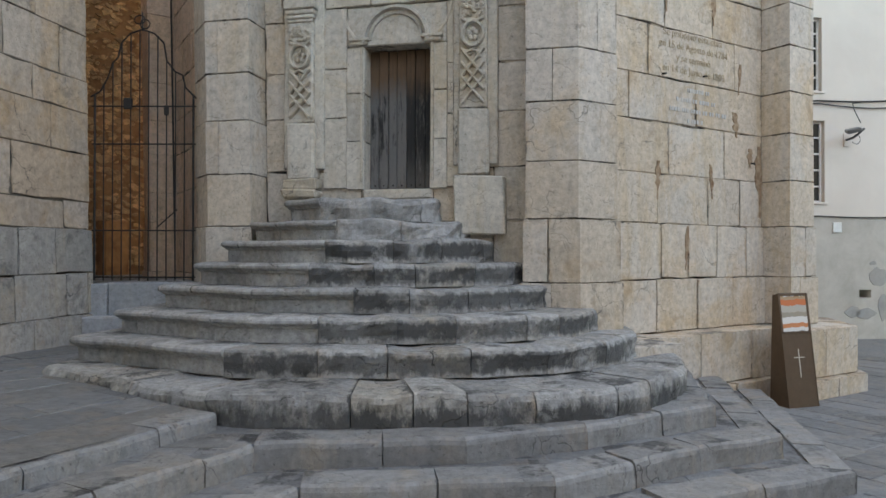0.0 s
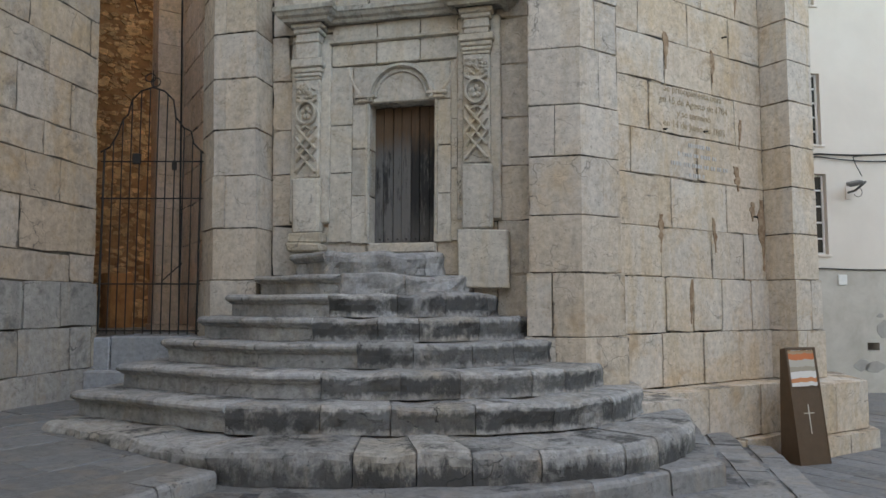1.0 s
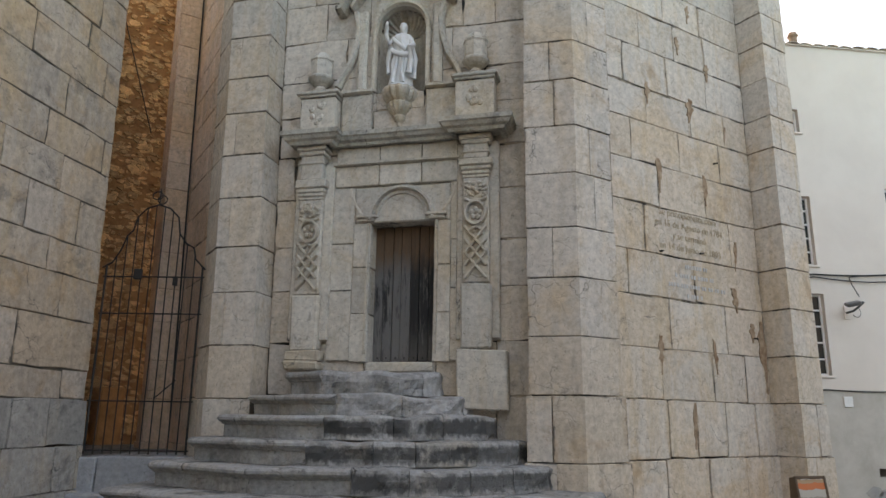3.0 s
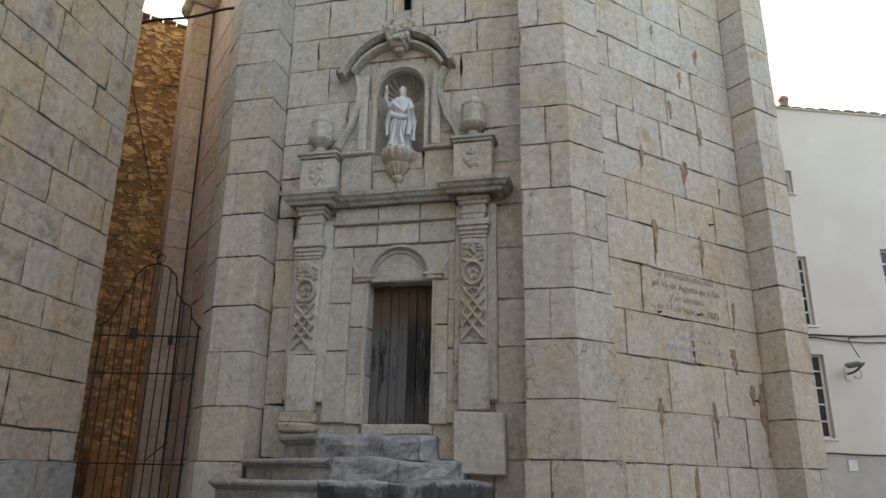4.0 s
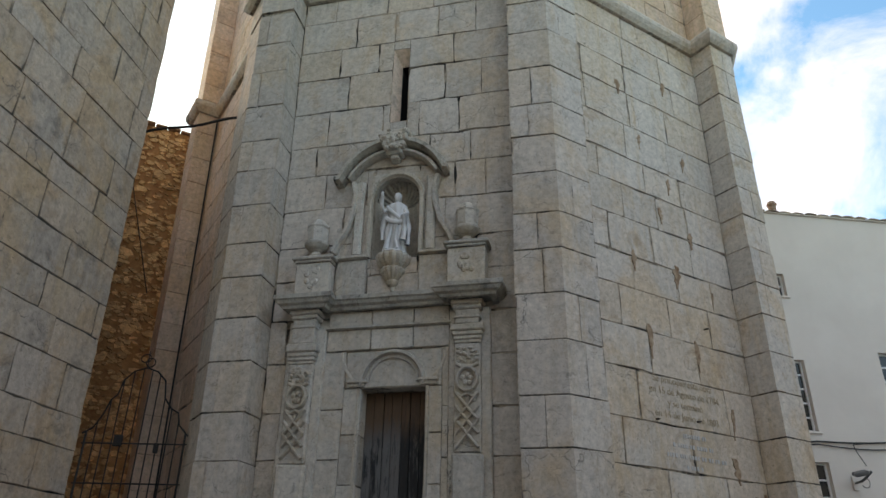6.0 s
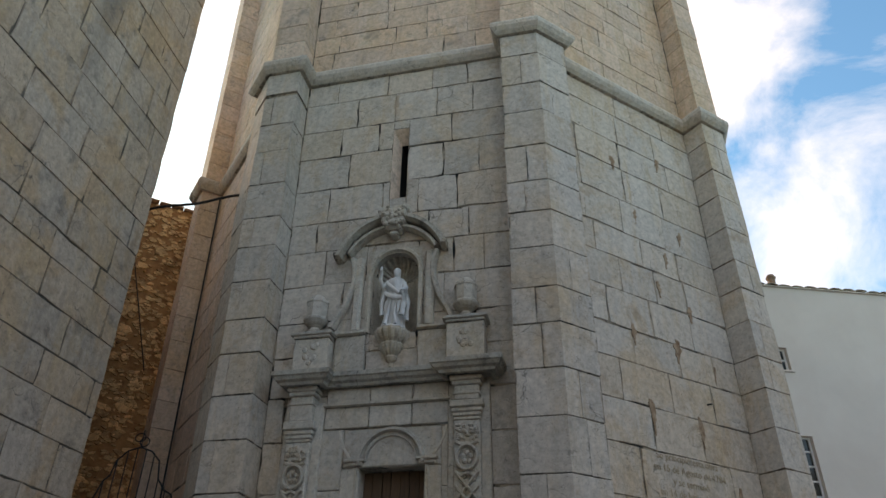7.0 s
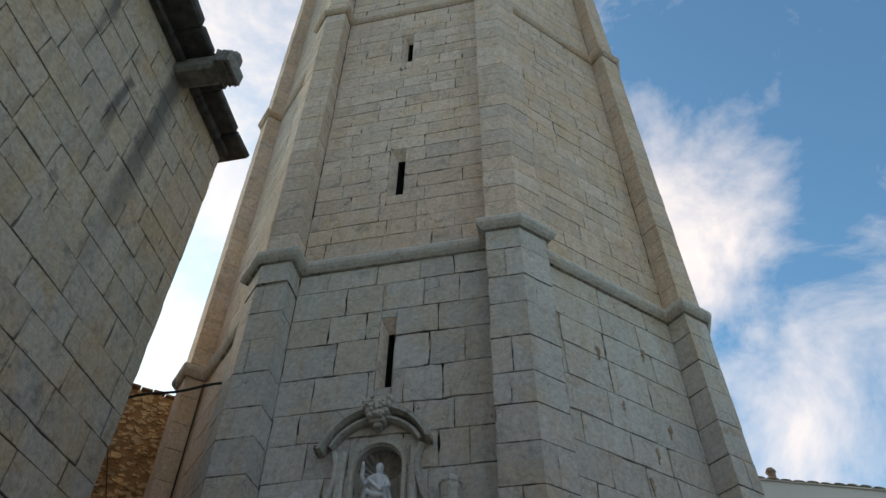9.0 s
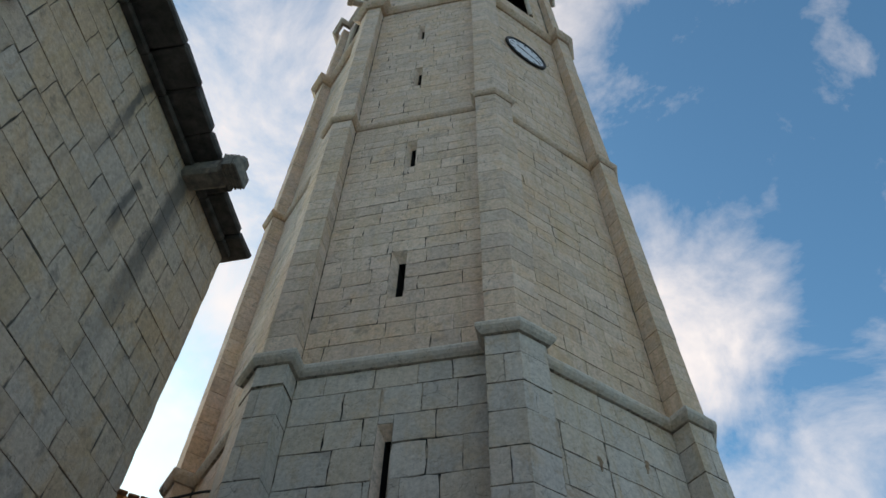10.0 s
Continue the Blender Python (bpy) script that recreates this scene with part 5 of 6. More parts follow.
for i in range(sides + 1):
    a = math.pi + math.pi * i / sides
    for r, z in prof:
        f = 1 + (0.06 * math.cos(i * 2 * math.pi / 4) if z > 6.2 else 0)
        verts.append((-0.02 + 0.66 * r * f * math.cos(a), 0.72 * r * f * math.sin(a), 5.95 + (z - 5.92) * 0.81))
for i in range(sides):
    for q in range(k - 1):
        faces.append((i * k + q, (i + 1) * k + q, (i + 1) * k + q + 1, i * k + q + 1))
faces.append(tuple(i * k + k - 1 for i in range(sides + 1)))
g.add(verts, faces)
portal_part("console", g, "fluted stone console", smooth=False)
# aedicule: side strips, scrolls, curved pediment, mask
for s in (-1, 1):
    c0 = -0.04
    g = Geo()
    mould(g, [(c0 + s * 0.60, 6.62), (c0 + s * 0.60, 7.95)], 0.16, 0.10)
    portal_part("side_strip", g)
    g = Geo()
    mould(g, [(c0 + s * 0.72, 7.95), (c0 + s * 0.66, 7.70), (c0 + s * 0.68, 7.42), (c0 + s * 0.78, 7.08), (c0 + s * 0.92, 6.84), (c0 + s * 0.98, 6.68)], 0.10, 0.14)
    portal_part("volute", g, "scrolled stone volute")
g = Geo()
ped_path = [(-1.06, 7.98), (-0.98, 7.98)] + arc_path(-0.08, 7.62, 0.96, 155, 25, 22, 1.08) + [(0.80, 8.02), (0.86, 8.02)]
mould(g, ped_path, 0.13, 0.26)
portal_part("curved_pediment", g, "curved broken pediment", CORNICE_STONE)
g = Geo()
mould(g, arc_path(-0.08, 7.58, 0.86, 152, 28, 22, 1.06), 0.09, 0.17)
portal_part("pediment_soffit", g)
g = Geo()
for z0, z1, hw, out in ((8.70, 8.80, 0.27, 0.30), (8.58, 8.70, 0.24, 0.34), (8.46, 8.58, 0.20, 0.31), (8.36, 8.46, 0.13, 0.26), (8.27, 8.36, 0.07, 0.20)):
    g.soft_box((-0.05 - hw, -out, z0), (-0.05 + hw, 0.0, z1 + 0.01), 0.03, None, 0.01, pr)
for q in range(34):
    zc = pr.uniform(8.40, 8.76)
    hw = 0.10 + 0.13 * (zc - 8.36) / 0.4
    g.ball((-0.05 + pr.uniform(-hw, hw), -0.31 - 0.03 * pr.random(), zc), (pr.uniform(0.025, 0.05), 0.04, pr.uniform(0.02, 0.045)), None, 7, 5)
portal_part("mask", g, "carved keystone bracket")

# niche: half-round recess with a fluted shell head
NC, NR, NZ, NB = -0.02, 0.38, 7.64, 6.55
g = Geo()
verts, faces, n = [], [], 24
for z in (NB, NZ):
    for i in range(n + 1):
        a = math.pi * i / n
        verts.append((NC + NR * math.cos(a), NR * 1.0 * math.sin(a), z))
faces += [(i, i + 1, n + 2 + i, n + 1 + i) for i in range(n)]
faces.append(tuple(range(n + 1)))
g.add(verts, faces)
portal_part("niche", g, "half-round niche")
g = Geo()
verts, faces, n, rows = [], [], 44, 9
for r in range(rows + 1):
    t = r / rows
    for i in range(n + 1):
        a = math.pi * i / n
        f = 1 - 0.11 * t * (1 if (i // 2) % 2 else 0)
        rad = NR * t * f
        verts.append((NC + rad * math.cos(a), NR * math.sqrt(max(0.0, 1 - (0.97 * t) ** 2)) * 0.98 * f, NZ + rad * math.sin(a)))
for r in range(rows):
    for i in range(n):
        faces.append((r * (n + 1) + i, r * (n + 1) + i + 1, (r + 1) * (n + 1) + i + 1, (r + 1) * (n + 1) + i))
g.add(verts, faces)
portal_part("shell", g, "fluted scallop-shell head of the niche")
g = Geo()
arch = arc_path(NC, NZ, NR - 0.005, 180, 0, 24)
outer = []
for u, z in arch:
    a = math.atan2(z - NZ, u - NC)
    k = min(0.44 / max(1e-6, abs(math.cos(a))), 0.46 / max(1e-6, abs(math.sin(a))))
    outer.append((NC + k * math.cos(a), NZ + k * math.sin(a)))
n = len(arch)
g.add([(u, -0.03, z) for u, z in arch] + [(u, -0.03, z) for u, z in outer] + [(u, 0.12, z) for u, z in arch],
      [(i, i + 1, n + i + 1, n + i) for i in range(n - 1)] + [(i, 2 * n + i, 2 * n + i + 1, i + 1) for i in range(n - 1)])
portal_part("niche_arch", g)
g = Geo()
mould(g, [(NC - NR - 0.05, 6.56), (NC - NR - 0.05, NZ)] + arc_path(NC, NZ, NR + 0.05, 176, 4, 20) + [(NC + NR + 0.05, NZ), (NC + NR + 0.05, 6.56)], 0.085, 0.085)
portal_part("niche_moulding", g)

# urns on the pedestals
urn = thing("urn", "square-shouldered weathered stone urn on a pedestal of the portal", "urn", group="portal urns")
urn.matrix_world = FRONT @ pose(-1.28, -0.14, 6.562)
g = Geo()
g.lathe([(0.15, 0.0), (0.16, 0.03), (0.09, 0.07), (0.07, 0.11), (0.12, 0.14)], 16)
part("foot", g, PORTAL_STONE, urn)
g = Geo()
g.lathe([(0.10, 0.14), (0.15, 0.17), (0.195, 0.22), (0.20, 0.25), (0.175, 0.275)], 16)
part("bowl", g, PORTAL_STONE, urn)
g = Geo()
g.lathe([(0.170, 0.275), (0.168, 0.30), (0.178, 0.52), (0.192, 0.54), (0.185, 0.575), (0.14, 0.60), (0.115, 0.66), (0.06, 0.70), (0.01, 0.71)], 8)
part("body", g, PORTAL_STONE, urn)
copy_thing(urn, FRONT @ pose(1.18, -0.16, 6.602))

# statue: one plain shape, a robed standing figure with a raised arm
g = Geo()
rows, sides, verts, faces = 22, 36, [], []
for r in range(rows + 1):
    t = r / rows
    z = 0.06 + 0.80 * t
    rad = 0.150 + 0.045 * math.exp(-((t - 0.0) / 0.15) ** 2) + 0.050 * math.exp(-((t - 0.42) / 0.17) ** 2) + 0.035 * math.exp(-((t - 0.90) / 0.10) ** 2) - 0.09 * max(0, t - 0.94) / 0.06
    sway = 0.05 * math.sin(t * 3.4 - 0.4)
    for i in range(sides):
        a = 2 * math.pi * i / sides
        fold = 1 + (0.16 * (1 - t) + 0.05) * math.sin(5 * a + 3.6 * t) + 0.09 * math.sin(9 * a - 5 * t)
        verts.append((sway + rad * fold * math.cos(a), 0.72 * rad * fold * math.sin(a), z))
for r in range(rows):
    for i in range(sides):
        j = (i + 1) % sides
        faces.append((r * sides + i, r * sides + j, (r + 1) * sides + j, (r + 1) * sides + i))
faces.append(tuple(range(rows * sides, (rows + 1) * sides)))
g.add(verts, faces)
g.lathe([(0.23, 0.0), (0.23, 0.05), (0.20, 0.07)], 16)
g.ball((0.035, -0.015, 0.955), (0.060, 0.068, 0.075), None, 14, 10)
g.ball((0.038, 0.015, 0.975), (0.070, 0.070, 0.070), None, 12, 8)
g.ball((0.035, 0.035, 0.915), (0.062, 0.050, 0.070), None, 10, 8)
g.tube([(0.03, 0, 0.80), (0.035, -0.005, 0.93)], 0.042, 8)
g.tube([(-0.10, -0.02, 0.80), (-0.19, -0.10, 0.70), (-0.22, -0.16, 0.80), (-0.21, -0.17, 0.93)], 0.036, 8)
g.ball((-0.21, -0.17, 0.96), (0.030, 0.028, 0.050), None, 8, 6)
g.tube([(0.14, -0.02, 0.80), (0.23, -0.06, 0.66), (0.19, -0.16, 0.56)], 0.05, 8)
g.tube([(0.20, -0.14, 0.60), (0.22, -0.12, 0.40), (0.19, -0.12, 0.22)], 0.055, 8)
g.tube([(-0.16, -0.08, 0.66), (-0.20, -0.08, 0.44), (-0.18, -0.06, 0.26)], 0.045, 8)
g.tube([(-0.17, -0.06, 0.62), (-0.04, -0.15, 0.52), (0.10, -0.16, 0.48), (0.20, -0.10, 0.52)], 0.040, 8)
g.tube([(-0.13, -0.07, 0.78), (0.0, -0.135, 0.66), (0.13, -0.12, 0.56)], 0.032, 8)
g.tube([(0.20, -0.08, 0.66), (0.27, -0.02, 0.45), (0.24, 0.0, 0.18)], 0.050, 8)
g.tube([(-0.02, -0.15, 0.46), (-0.05, -0.17, 0.25), (-0.08, -0.17, 0.08)], 0.032, 8)
g.tube([(0.09, -0.15, 0.44), (0.08, -0.18, 0.22), (0.10, -0.17, 0.08)], 0.030, 8)
statue = part("statue", g, STATUE_STONE, smooth=True)
tagged(statue, "white stone statue of a robed figure standing in the niche", "statue")
statue.matrix_world = FRONT @ pose(-0.04, 0.02, 6.555) @ Matrix.Diagonal((0.90, 0.92, 1.14, 1))

# ---- the door ----
m, n, l, b = material("weathered_door_wood", 0.75)
p = where(n, l, (12.0, 12.0, 0.9))
grain = math_node(n, l, "ADD", math_node(n, l, "MULTIPLY", noise_node(n, l, p, 2.2, 8, 0.7, 0.5), 0.5), math_node(n, l, "MULTIPLY", noise_node(n, l, where(n, l, (3.0, 3.0, 1.1)), 2.4, 9, 0.72, 0.2), 0.5))
g_sep = n.new("ShaderNodeSeparateXYZ")
g_pos = n.new("ShaderNodeNewGeometry")
l.new(g_pos.outputs["Position"], g_sep.inputs[0])
zz = math_node(n, l, "ADD", g_sep.outputs["Z"], math_node(n, l, "MULTIPLY", math_node(n, l, "SUBTRACT", grain, 0.5), 1.3))
brown = ramp_node(n, l, math_node(n, l, "SUBTRACT", zz, 3.45), 0.25, 0.65)
rnd_o = n.new("ShaderNodeObjectInfo").outputs["Random"]
greyc = ramp_node(n, l, math_node(n, l, "ADD", grain, math_node(n, l, "MULTIPLY", math_node(n, l, "SUBTRACT", rnd_o, 0.5), 0.25)), 0.465, 0.555, (0.012, 0.012, 0.012, 1), (0.125, 0.12, 0.115, 1))
brownc = ramp_node(n, l, grain, 0.3, 0.75, (0.055, 0.029, 0.015, 1), (0.15, 0.085, 0.043, 1))
col = mix_node(n, l, brown, greyc, brownc)
pale = ramp_node(n, l, math_node(n, l, "SUBTRACT", 3.35, zz), 0.35, 0.75)
col = mix_node(n, l, math_node(n, l, "MULTIPLY", pale, 0.35), col, (0.17, 0.16, 0.15, 1))
l.new(col, b.inputs["Base Color"])
bump(n, l, b, grain, 0.6, 0.01)
DOOR_WOOD = m
door = thing("door_1", "weathered plank door, brown above and bare grey below, closed", "door", kind="structure")
door.matrix_world = FRONT @ pose(0.08, 0.22, 2.445)
us = [-0.48, -0.345, -0.20, -0.075, 0.07, 0.20, 0.345, 0.48]
for a, b2 in zip(us, us[1:]):
    g = Geo()
    y = pr.uniform(-0.008, 0.008)
    g.soft_box((a + 0.004, y, 0.005 + pr.uniform(0, 0.02)), (b2 - 0.004, y + 0.05, 2.01), 0.006, None, 0.002, pr)
    part("plank", g, DOOR_WOOD, door)
g = Geo()
for z in (0.18, 1.05, 1.85):
    g.box((-0.48, 0.05, z), (0.48, 0.09, z + 0.12))
part("ledges", g, DOOR_WOOD, door, "cross ledges behind the planks")
g = Geo()
g.soft_box((0.40, -0.03, 1.02), (0.47, 0.0, 1.10), 0.008)
g.tube([(0.435, -0.03, 1.06), (0.435, -0.06, 1.06), (0.435, -0.065, 1.02)], 0.010)
part("latch", g, IRON, door, "dark iron latch")
for a in (-0.40, -0.27, -0.13, 0.0, 0.14, 0.27):
    g = Geo()
    g.ball((a, -0.006, 0.07), (0.014, 0.008, 0.014), None, 6, 4)
    part("nail", g, IRON, door)

# ---- inscription ----
INK = plain_material("faded_dark_lettering", (0.27, 0.19, 0.11), (0.47, 0.38, 0.265), 14.0, 0.9)
for i, line in enumerate(("Se principió esta obra", "en 15 de Agosto de 1784", "y se terminó", "en 14 de Junio de 1803")):
    cu = bpy.data.curves.new("inscription", "FONT")
    cu.body, cu.size, cu.extrude, cu.align_x = line, 0.155, 0.0015, "CENTER"
    tmp = new("inscription", cu)
    bpy.context.view_layer.update()
    me = bpy.data.meshes.new_from_object(tmp.evaluated_get(bpy.context.evaluated_depsgraph_get()))
    bpy.data.objects.remove(tmp)
    me.transform(RIGHT @ pose(0.19 + (0.02 if i % 2 else 0), -0.022, 4.79 - i * 0.178, 90, 0, 0))
    me.transform(tower_inv)
    me.materials.clear()
    me.materials.append(INK)
    ob = new("inscription", me)
    ob.parent = tower
    tagged(ob, "painted dark lettering on the stone")
BLUEINK = plain_material("faded_blue_lettering", (0.43, 0.435, 0.435), (0.50, 0.47, 0.42), 9.0, 0.9)
for i, (a, b2) in enumerate(((0.05, 0.55), (-0.2, 0.75), (-0.35, 0.95), (0.05, 0.45))):
    u = a
    while u < b2:
        w = pr.uniform(0.025, 0.05)
        g = Geo()
        g.box((u, -0.020, 3.99 - i * 0.155), (u + w, -0.0145, 4.05 - i * 0.155), RIGHT)
        tower_part("faded_lettering", g, BLUEINK)
        u += w + pr.choice((0.02, 0.02, 0.06))
# iron pins and damp ochre scars on the wall
for u, z, ln in ((-0.50, 4.20, 0.10), (0.42, 4.28, 0.16), (0.95, 5.9, 0.05), (1.62, 3.02, 0.05)):
    g = Geo()
    g.tube([(u, 0.02, z), (u, -0.08, z - 0.01), (u - ln * 0.6, -0.10, z - 0.03)], 0.014, 6, RIGHT)
    tower_part("iron_pin", g, IRON, "rusty iron pin in the wall")
SCAR = plain_material("rusty_ochre_scar", (0.17, 0.085, 0.042), (0.45, 0.33, 0.22), 7.0, 0.95, relief=0.9, dist=0.02)
for u, z, w, h in ((-0.58, 6.78, 0.10, 0.34), (0.43, 6.72, 0.16, 0.40), (-0.42, 5.42, 0.13, 0.52), (0.66, 5.36, 0.12, 0.48), (0.22, 7.86, 0.09, 0.30), (-0.60, 2.62, 0.12, 0.52),
                   (0.62, 2.66, 0.10, 0.48), (1.22, 3.60, 0.15, 0.36), (1.60, 3.10, 0.14, 0.28), (1.84, 2.72, 0.17, 1.05), (-0.02, 1.62, 0.08, 0.60), (0.95, 7.55, 0.12, 0.30),
                   (1.32, 4.35, 0.08, 0.45), (0.55, 8.55, 0.10, 0.32), (-0.1, 9.3, 0.09, 0.30), (1.05, 9.2, 0.10, 0.3), (-0.5, 10.4, 0.12, 0.3), (0.8, 10.9, 0.12, 0.3), (1.3, 6.5, 0.07, 0.26)):
    out = 0.066 if z < 1.98 else 0.0155
    g = Geo()
    lean = pr.uniform(-0.06, 0.06)
    w, h = w * 1.2, h * 1.1
    steps = 9
    sides = []
    for side in (-1, 1):
        for q in range(steps + 1):
            t = q / steps
            swell = (0.25 + 0.75 * math.sin(math.pi * min(1, t * 1.15 + 0.1)) ** 0.8) * pr.uniform(0.12, 0.62)
            sides.append((u + lean * (t - 0.5) + side * w * swell, z + (0.5 - t) * h + pr.uniform(-0.02, 0.02) * h))
    ring = sides[:steps + 1] + sides[:steps:-1]
    k = len(ring)
    g.add([(p[0], -out + 0.01, p[1]) for p in ring] + [(p[0], -out - 0.001, p[1]) for p in ring],
          [(k + q, k + q + 1, 2 * k - 2 - q, 2 * k - 1 - q) for q in range(steps)] + [(q, (q + 1) % k, k + (q + 1) % k, k + q) for q in range(k)], RIGHT)
    tower_part("stone_scar", g, SCAR, "rusty ochre scar where the stone has flaked")

# ---- clock ----
clock = thing("tower_clock", "round white tower clock with a dark rim and black pointers", "clock")
clock.matrix_world = RIGHT @ pose(-0.15, -0.03, 32.85)
DIAL = plain_material("white_enamel_dial", (0.62, 0.64, 0.66), (0.70, 0.71, 0.72), 3.0, 0.4)
g = Geo()
g.lathe([(1.02, 0.0), (1.02, 0.05)], 40, pose(0, 0, 0, 90))
part("dial", g, DIAL, clock)
g = Geo()
g.sweep([(-0.10, 0.0), (0.06, 0.0), (0.06, 0.08), (0.0, 0.11), (-0.08, 0.08)], [(1.06 * math.cos(2 * math.pi * q / 48), 1.06 * math.sin(2 * math.pi * q / 48), 0) for q in range(48)], True, pose(0, 0, 0, 90))
part("rim", g, IRON, clock, "dark iron rim")
for h in range(12):
    g = Geo()
    g.box((-0.035, -0.058, 0.70), (0.035, -0.052, 0.92), pose(0, 0, 0, 0, 30 * h, 0))
    part("hour_mark", g, IRON, clock)
for ang, ln, w in ((-65, 0.55, 0.05), (115, 0.80, 0.035)):
    g = Geo()
    g.box((-w, -0.072, -0.12), (w, -0.064, ln), pose(0, 0, 0, 0, ang, 0))
    part("clock_hand", g, IRON, clock)

# ---- belfry details ----
for i in range(8):
    fm = face_frame(i)
    g = Geo()
    mould(g, [(-0.92, 40.3), (-0.92, 43.8)] + arc_path(0, 43.8, 0.92, 176, 4, 14) + [(0.92, 43.8), (0.92, 40.3)], 0.22, 0.14, 0.03, fm)
    tower_part("belfry_arch", g, OCHRE_STONE, "moulded arch of the belfry")
    if i == 7:
        a = radians(TURN0 + 45 * i + 22.5)
        rad = (APO + PIL) / math.cos(math.pi / 8)
        cm = pose(CX + rad * math.cos(a), CY + rad * math.sin(a), 37.9, 0, 0, math.degrees(a) - 40)
        g = Geo()
        g.soft_box((-0.2, -0.16, 0.0), (0.80, 0.16, 0.30), 0.05, cm)
        g.soft_box((0.75, -0.22, -0.02), (1.05, 0.22, 0.36), 0.06, cm)
        tower_part("gargoyle", g, OCHRE_STONE, "stone water spout at the corner")
g = Geo()
ring = ring_outline(0.1)
g.sweep([(o * 1.5, u * 1.4) for o, u in ROLL], [(p[0], p[1], 47.0) for p in ring], True)
tower_part("top_cornice", g, OCHRE_STONE)
g = Geo()
g.prism([(CX + 6.2 * math.cos(radians(TURN0 + 22.5 + 45 * i)), CY + 6.2 * math.sin(radians(TURN0 + 22.5 + 45 * i))) for i in range(8)], 46.9, 47.5)
tower_part("roof_slab", g, OCHRE_STONE)

# ---- church eave, spout ----
# one near-black mottled colour for eave slabs, eave mouldings and corbel
EAVE = plain_material("dark_eave_stone", (0.035, 0.034, 0.033), (0.12, 0.11, 0.10), 3.0, 0.95, relief=0.6, dist=0.02)
u = -16.0
while u < 0.2:
    w = pr.uniform(0.55, 1.25)
    over = (0.60 if u > -1.9 else 0.88) + pr.uniform(-0.09, 0.09)
    g = Geo()
    g.soft_box((u, -over, CHURCH_TOP + 0.02), (min(u + w, 0.30) - 0.01, 0.5, CHURCH_TOP + 0.24 + pr.uniform(0, 0.08)), 0.05, CHURCH, 0.03, pr)
    church_part("eave_slab", g, EAVE)
    g = Geo()
    g.soft_box((u, -0.20, CHURCH_TOP - 0.14), (min(u + w, 0.02) - 0.008, 0.02, CHURCH_TOP + 0.02), 0.03, CHURCH, 0.01, pr)
    church_part("eave_moulding", g, EAVE)
    u += w
SPOUT = CHURCH @ pose(-2.35, 0, CHURCH_TOP - 0.42) @ Matrix.Diagonal((1.7, 1.25, 1.55, 1))
SPOUT_STONE = plain_material("grey_spout_stone", (0.10, 0.095, 0.09), (0.30, 0.265, 0.22), 5.0, 0.95, relief=0.6, dist=0.02)
g = Geo()
g.soft_box((-0.17, -0.72, -0.02), (0.17, 0.1, 0.30), 0.05, SPOUT, 0.02, pr)
church_part("water_spout", g, SPOUT_STONE, "broken stone water spout")
for q in range(6):
    g = Geo()
    g.soft_box((-0.20, -0.78 - q * 0.055, 0.02 - 0.01 * q), (0.20, -0.735 - q * 0.055, 0.34 - 0.015 * q), 0.015, SPOUT, 0.01, pr)
    church_part("spout_rib", g, SPOUT_STONE)
g = Geo()
g.soft_box((-0.10, -1.06, 0.24), (0.12, -0.74, 0.50), 0.05, SPOUT, 0.02, pr)
church_part("spout_block", g, SPOUT_STONE)
CORBEL = CHURCH @ pose(-7.75, 0, 12.85)
g = Geo()
g.soft_box((-0.35, -0.40, 0.0), (0.35, 0.05, 0.30), 0.06, CORBEL, 0.03, pr)
g.soft_box((-0.24, -0.62, 0.08), (0.24, -0.30, 0.34), 0.06, CORBEL, 0.03, pr)
church_part("corbel", g, EAVE, "dark weathered stone corbel")

# ---- iron gate in the passage ----
gate = thing("iron_gate", "tall black wrought-iron gate with an arched top, closed", "gate", at=(-5.22, 10.42, 1.13))
TOPS = [(0.0, 2.72), (0.14, 2.80), (0.25, 3.00), (0.32, 3.22), (0.40, 3.30), (0.45, 3.52), (0.58, 3.66), (0.76, 3.72), (0.94, 3.66), (1.08, 3.52), (1.12, 3.26), (1.24, 3.10), (1.36, 3.04), (1.40, 2.86), (1.56, 2.70)]


def gate_top(u):
    for (a, b), (c, d) in zip(TOPS, TOPS[1:]):
        if a <= u <= c:
            return b + (d - b) * (u - a) / (c - a)
    return TOPS[-1][1]


for i in range(12):
    u = 0.06 + i * 1.46 / 11
    g = Geo()
    g.tube([(u, 0, 0.0), (u, 0, gate_top(u))], 0.0095 if i not in (0, 11) else 0.016, 6)
    part("bar", g, IRON, gate)
for z in (0.05, 0.74, 2.02, 2.58):
    g = Geo()
    g.soft_box((0.02, -0.010, z - 0.010), (1.56, 0.010, z + 0.010), 0.004)
    part("rail", g, IRON, gate)
g = Geo()
g.tube([(a, 0, b) for a, b in TOPS], 0.013, 6)
part("top_rail", g, IRON, gate)
g = Geo()
g.tube([(0.72 + 0.08 * math.cos(t * 0.5), 0, 3.86 + 0.08 * math.sin(t * 0.5) * (1 - t / 30)) for t in range(0, 14)], 0.010, 5)
g.tube([(0.80 - 0.07 * math.cos(t * 0.5), 0, 3.80 + 0.07 * math.sin(t * 0.5)) for t in range(0, 14)], 0.010, 5)
g.tube([(0.76, 0, 3.70), (0.76, 0, 3.98)], 0.010, 5)
part("finial", g, IRON, gate, "scrolled finial")
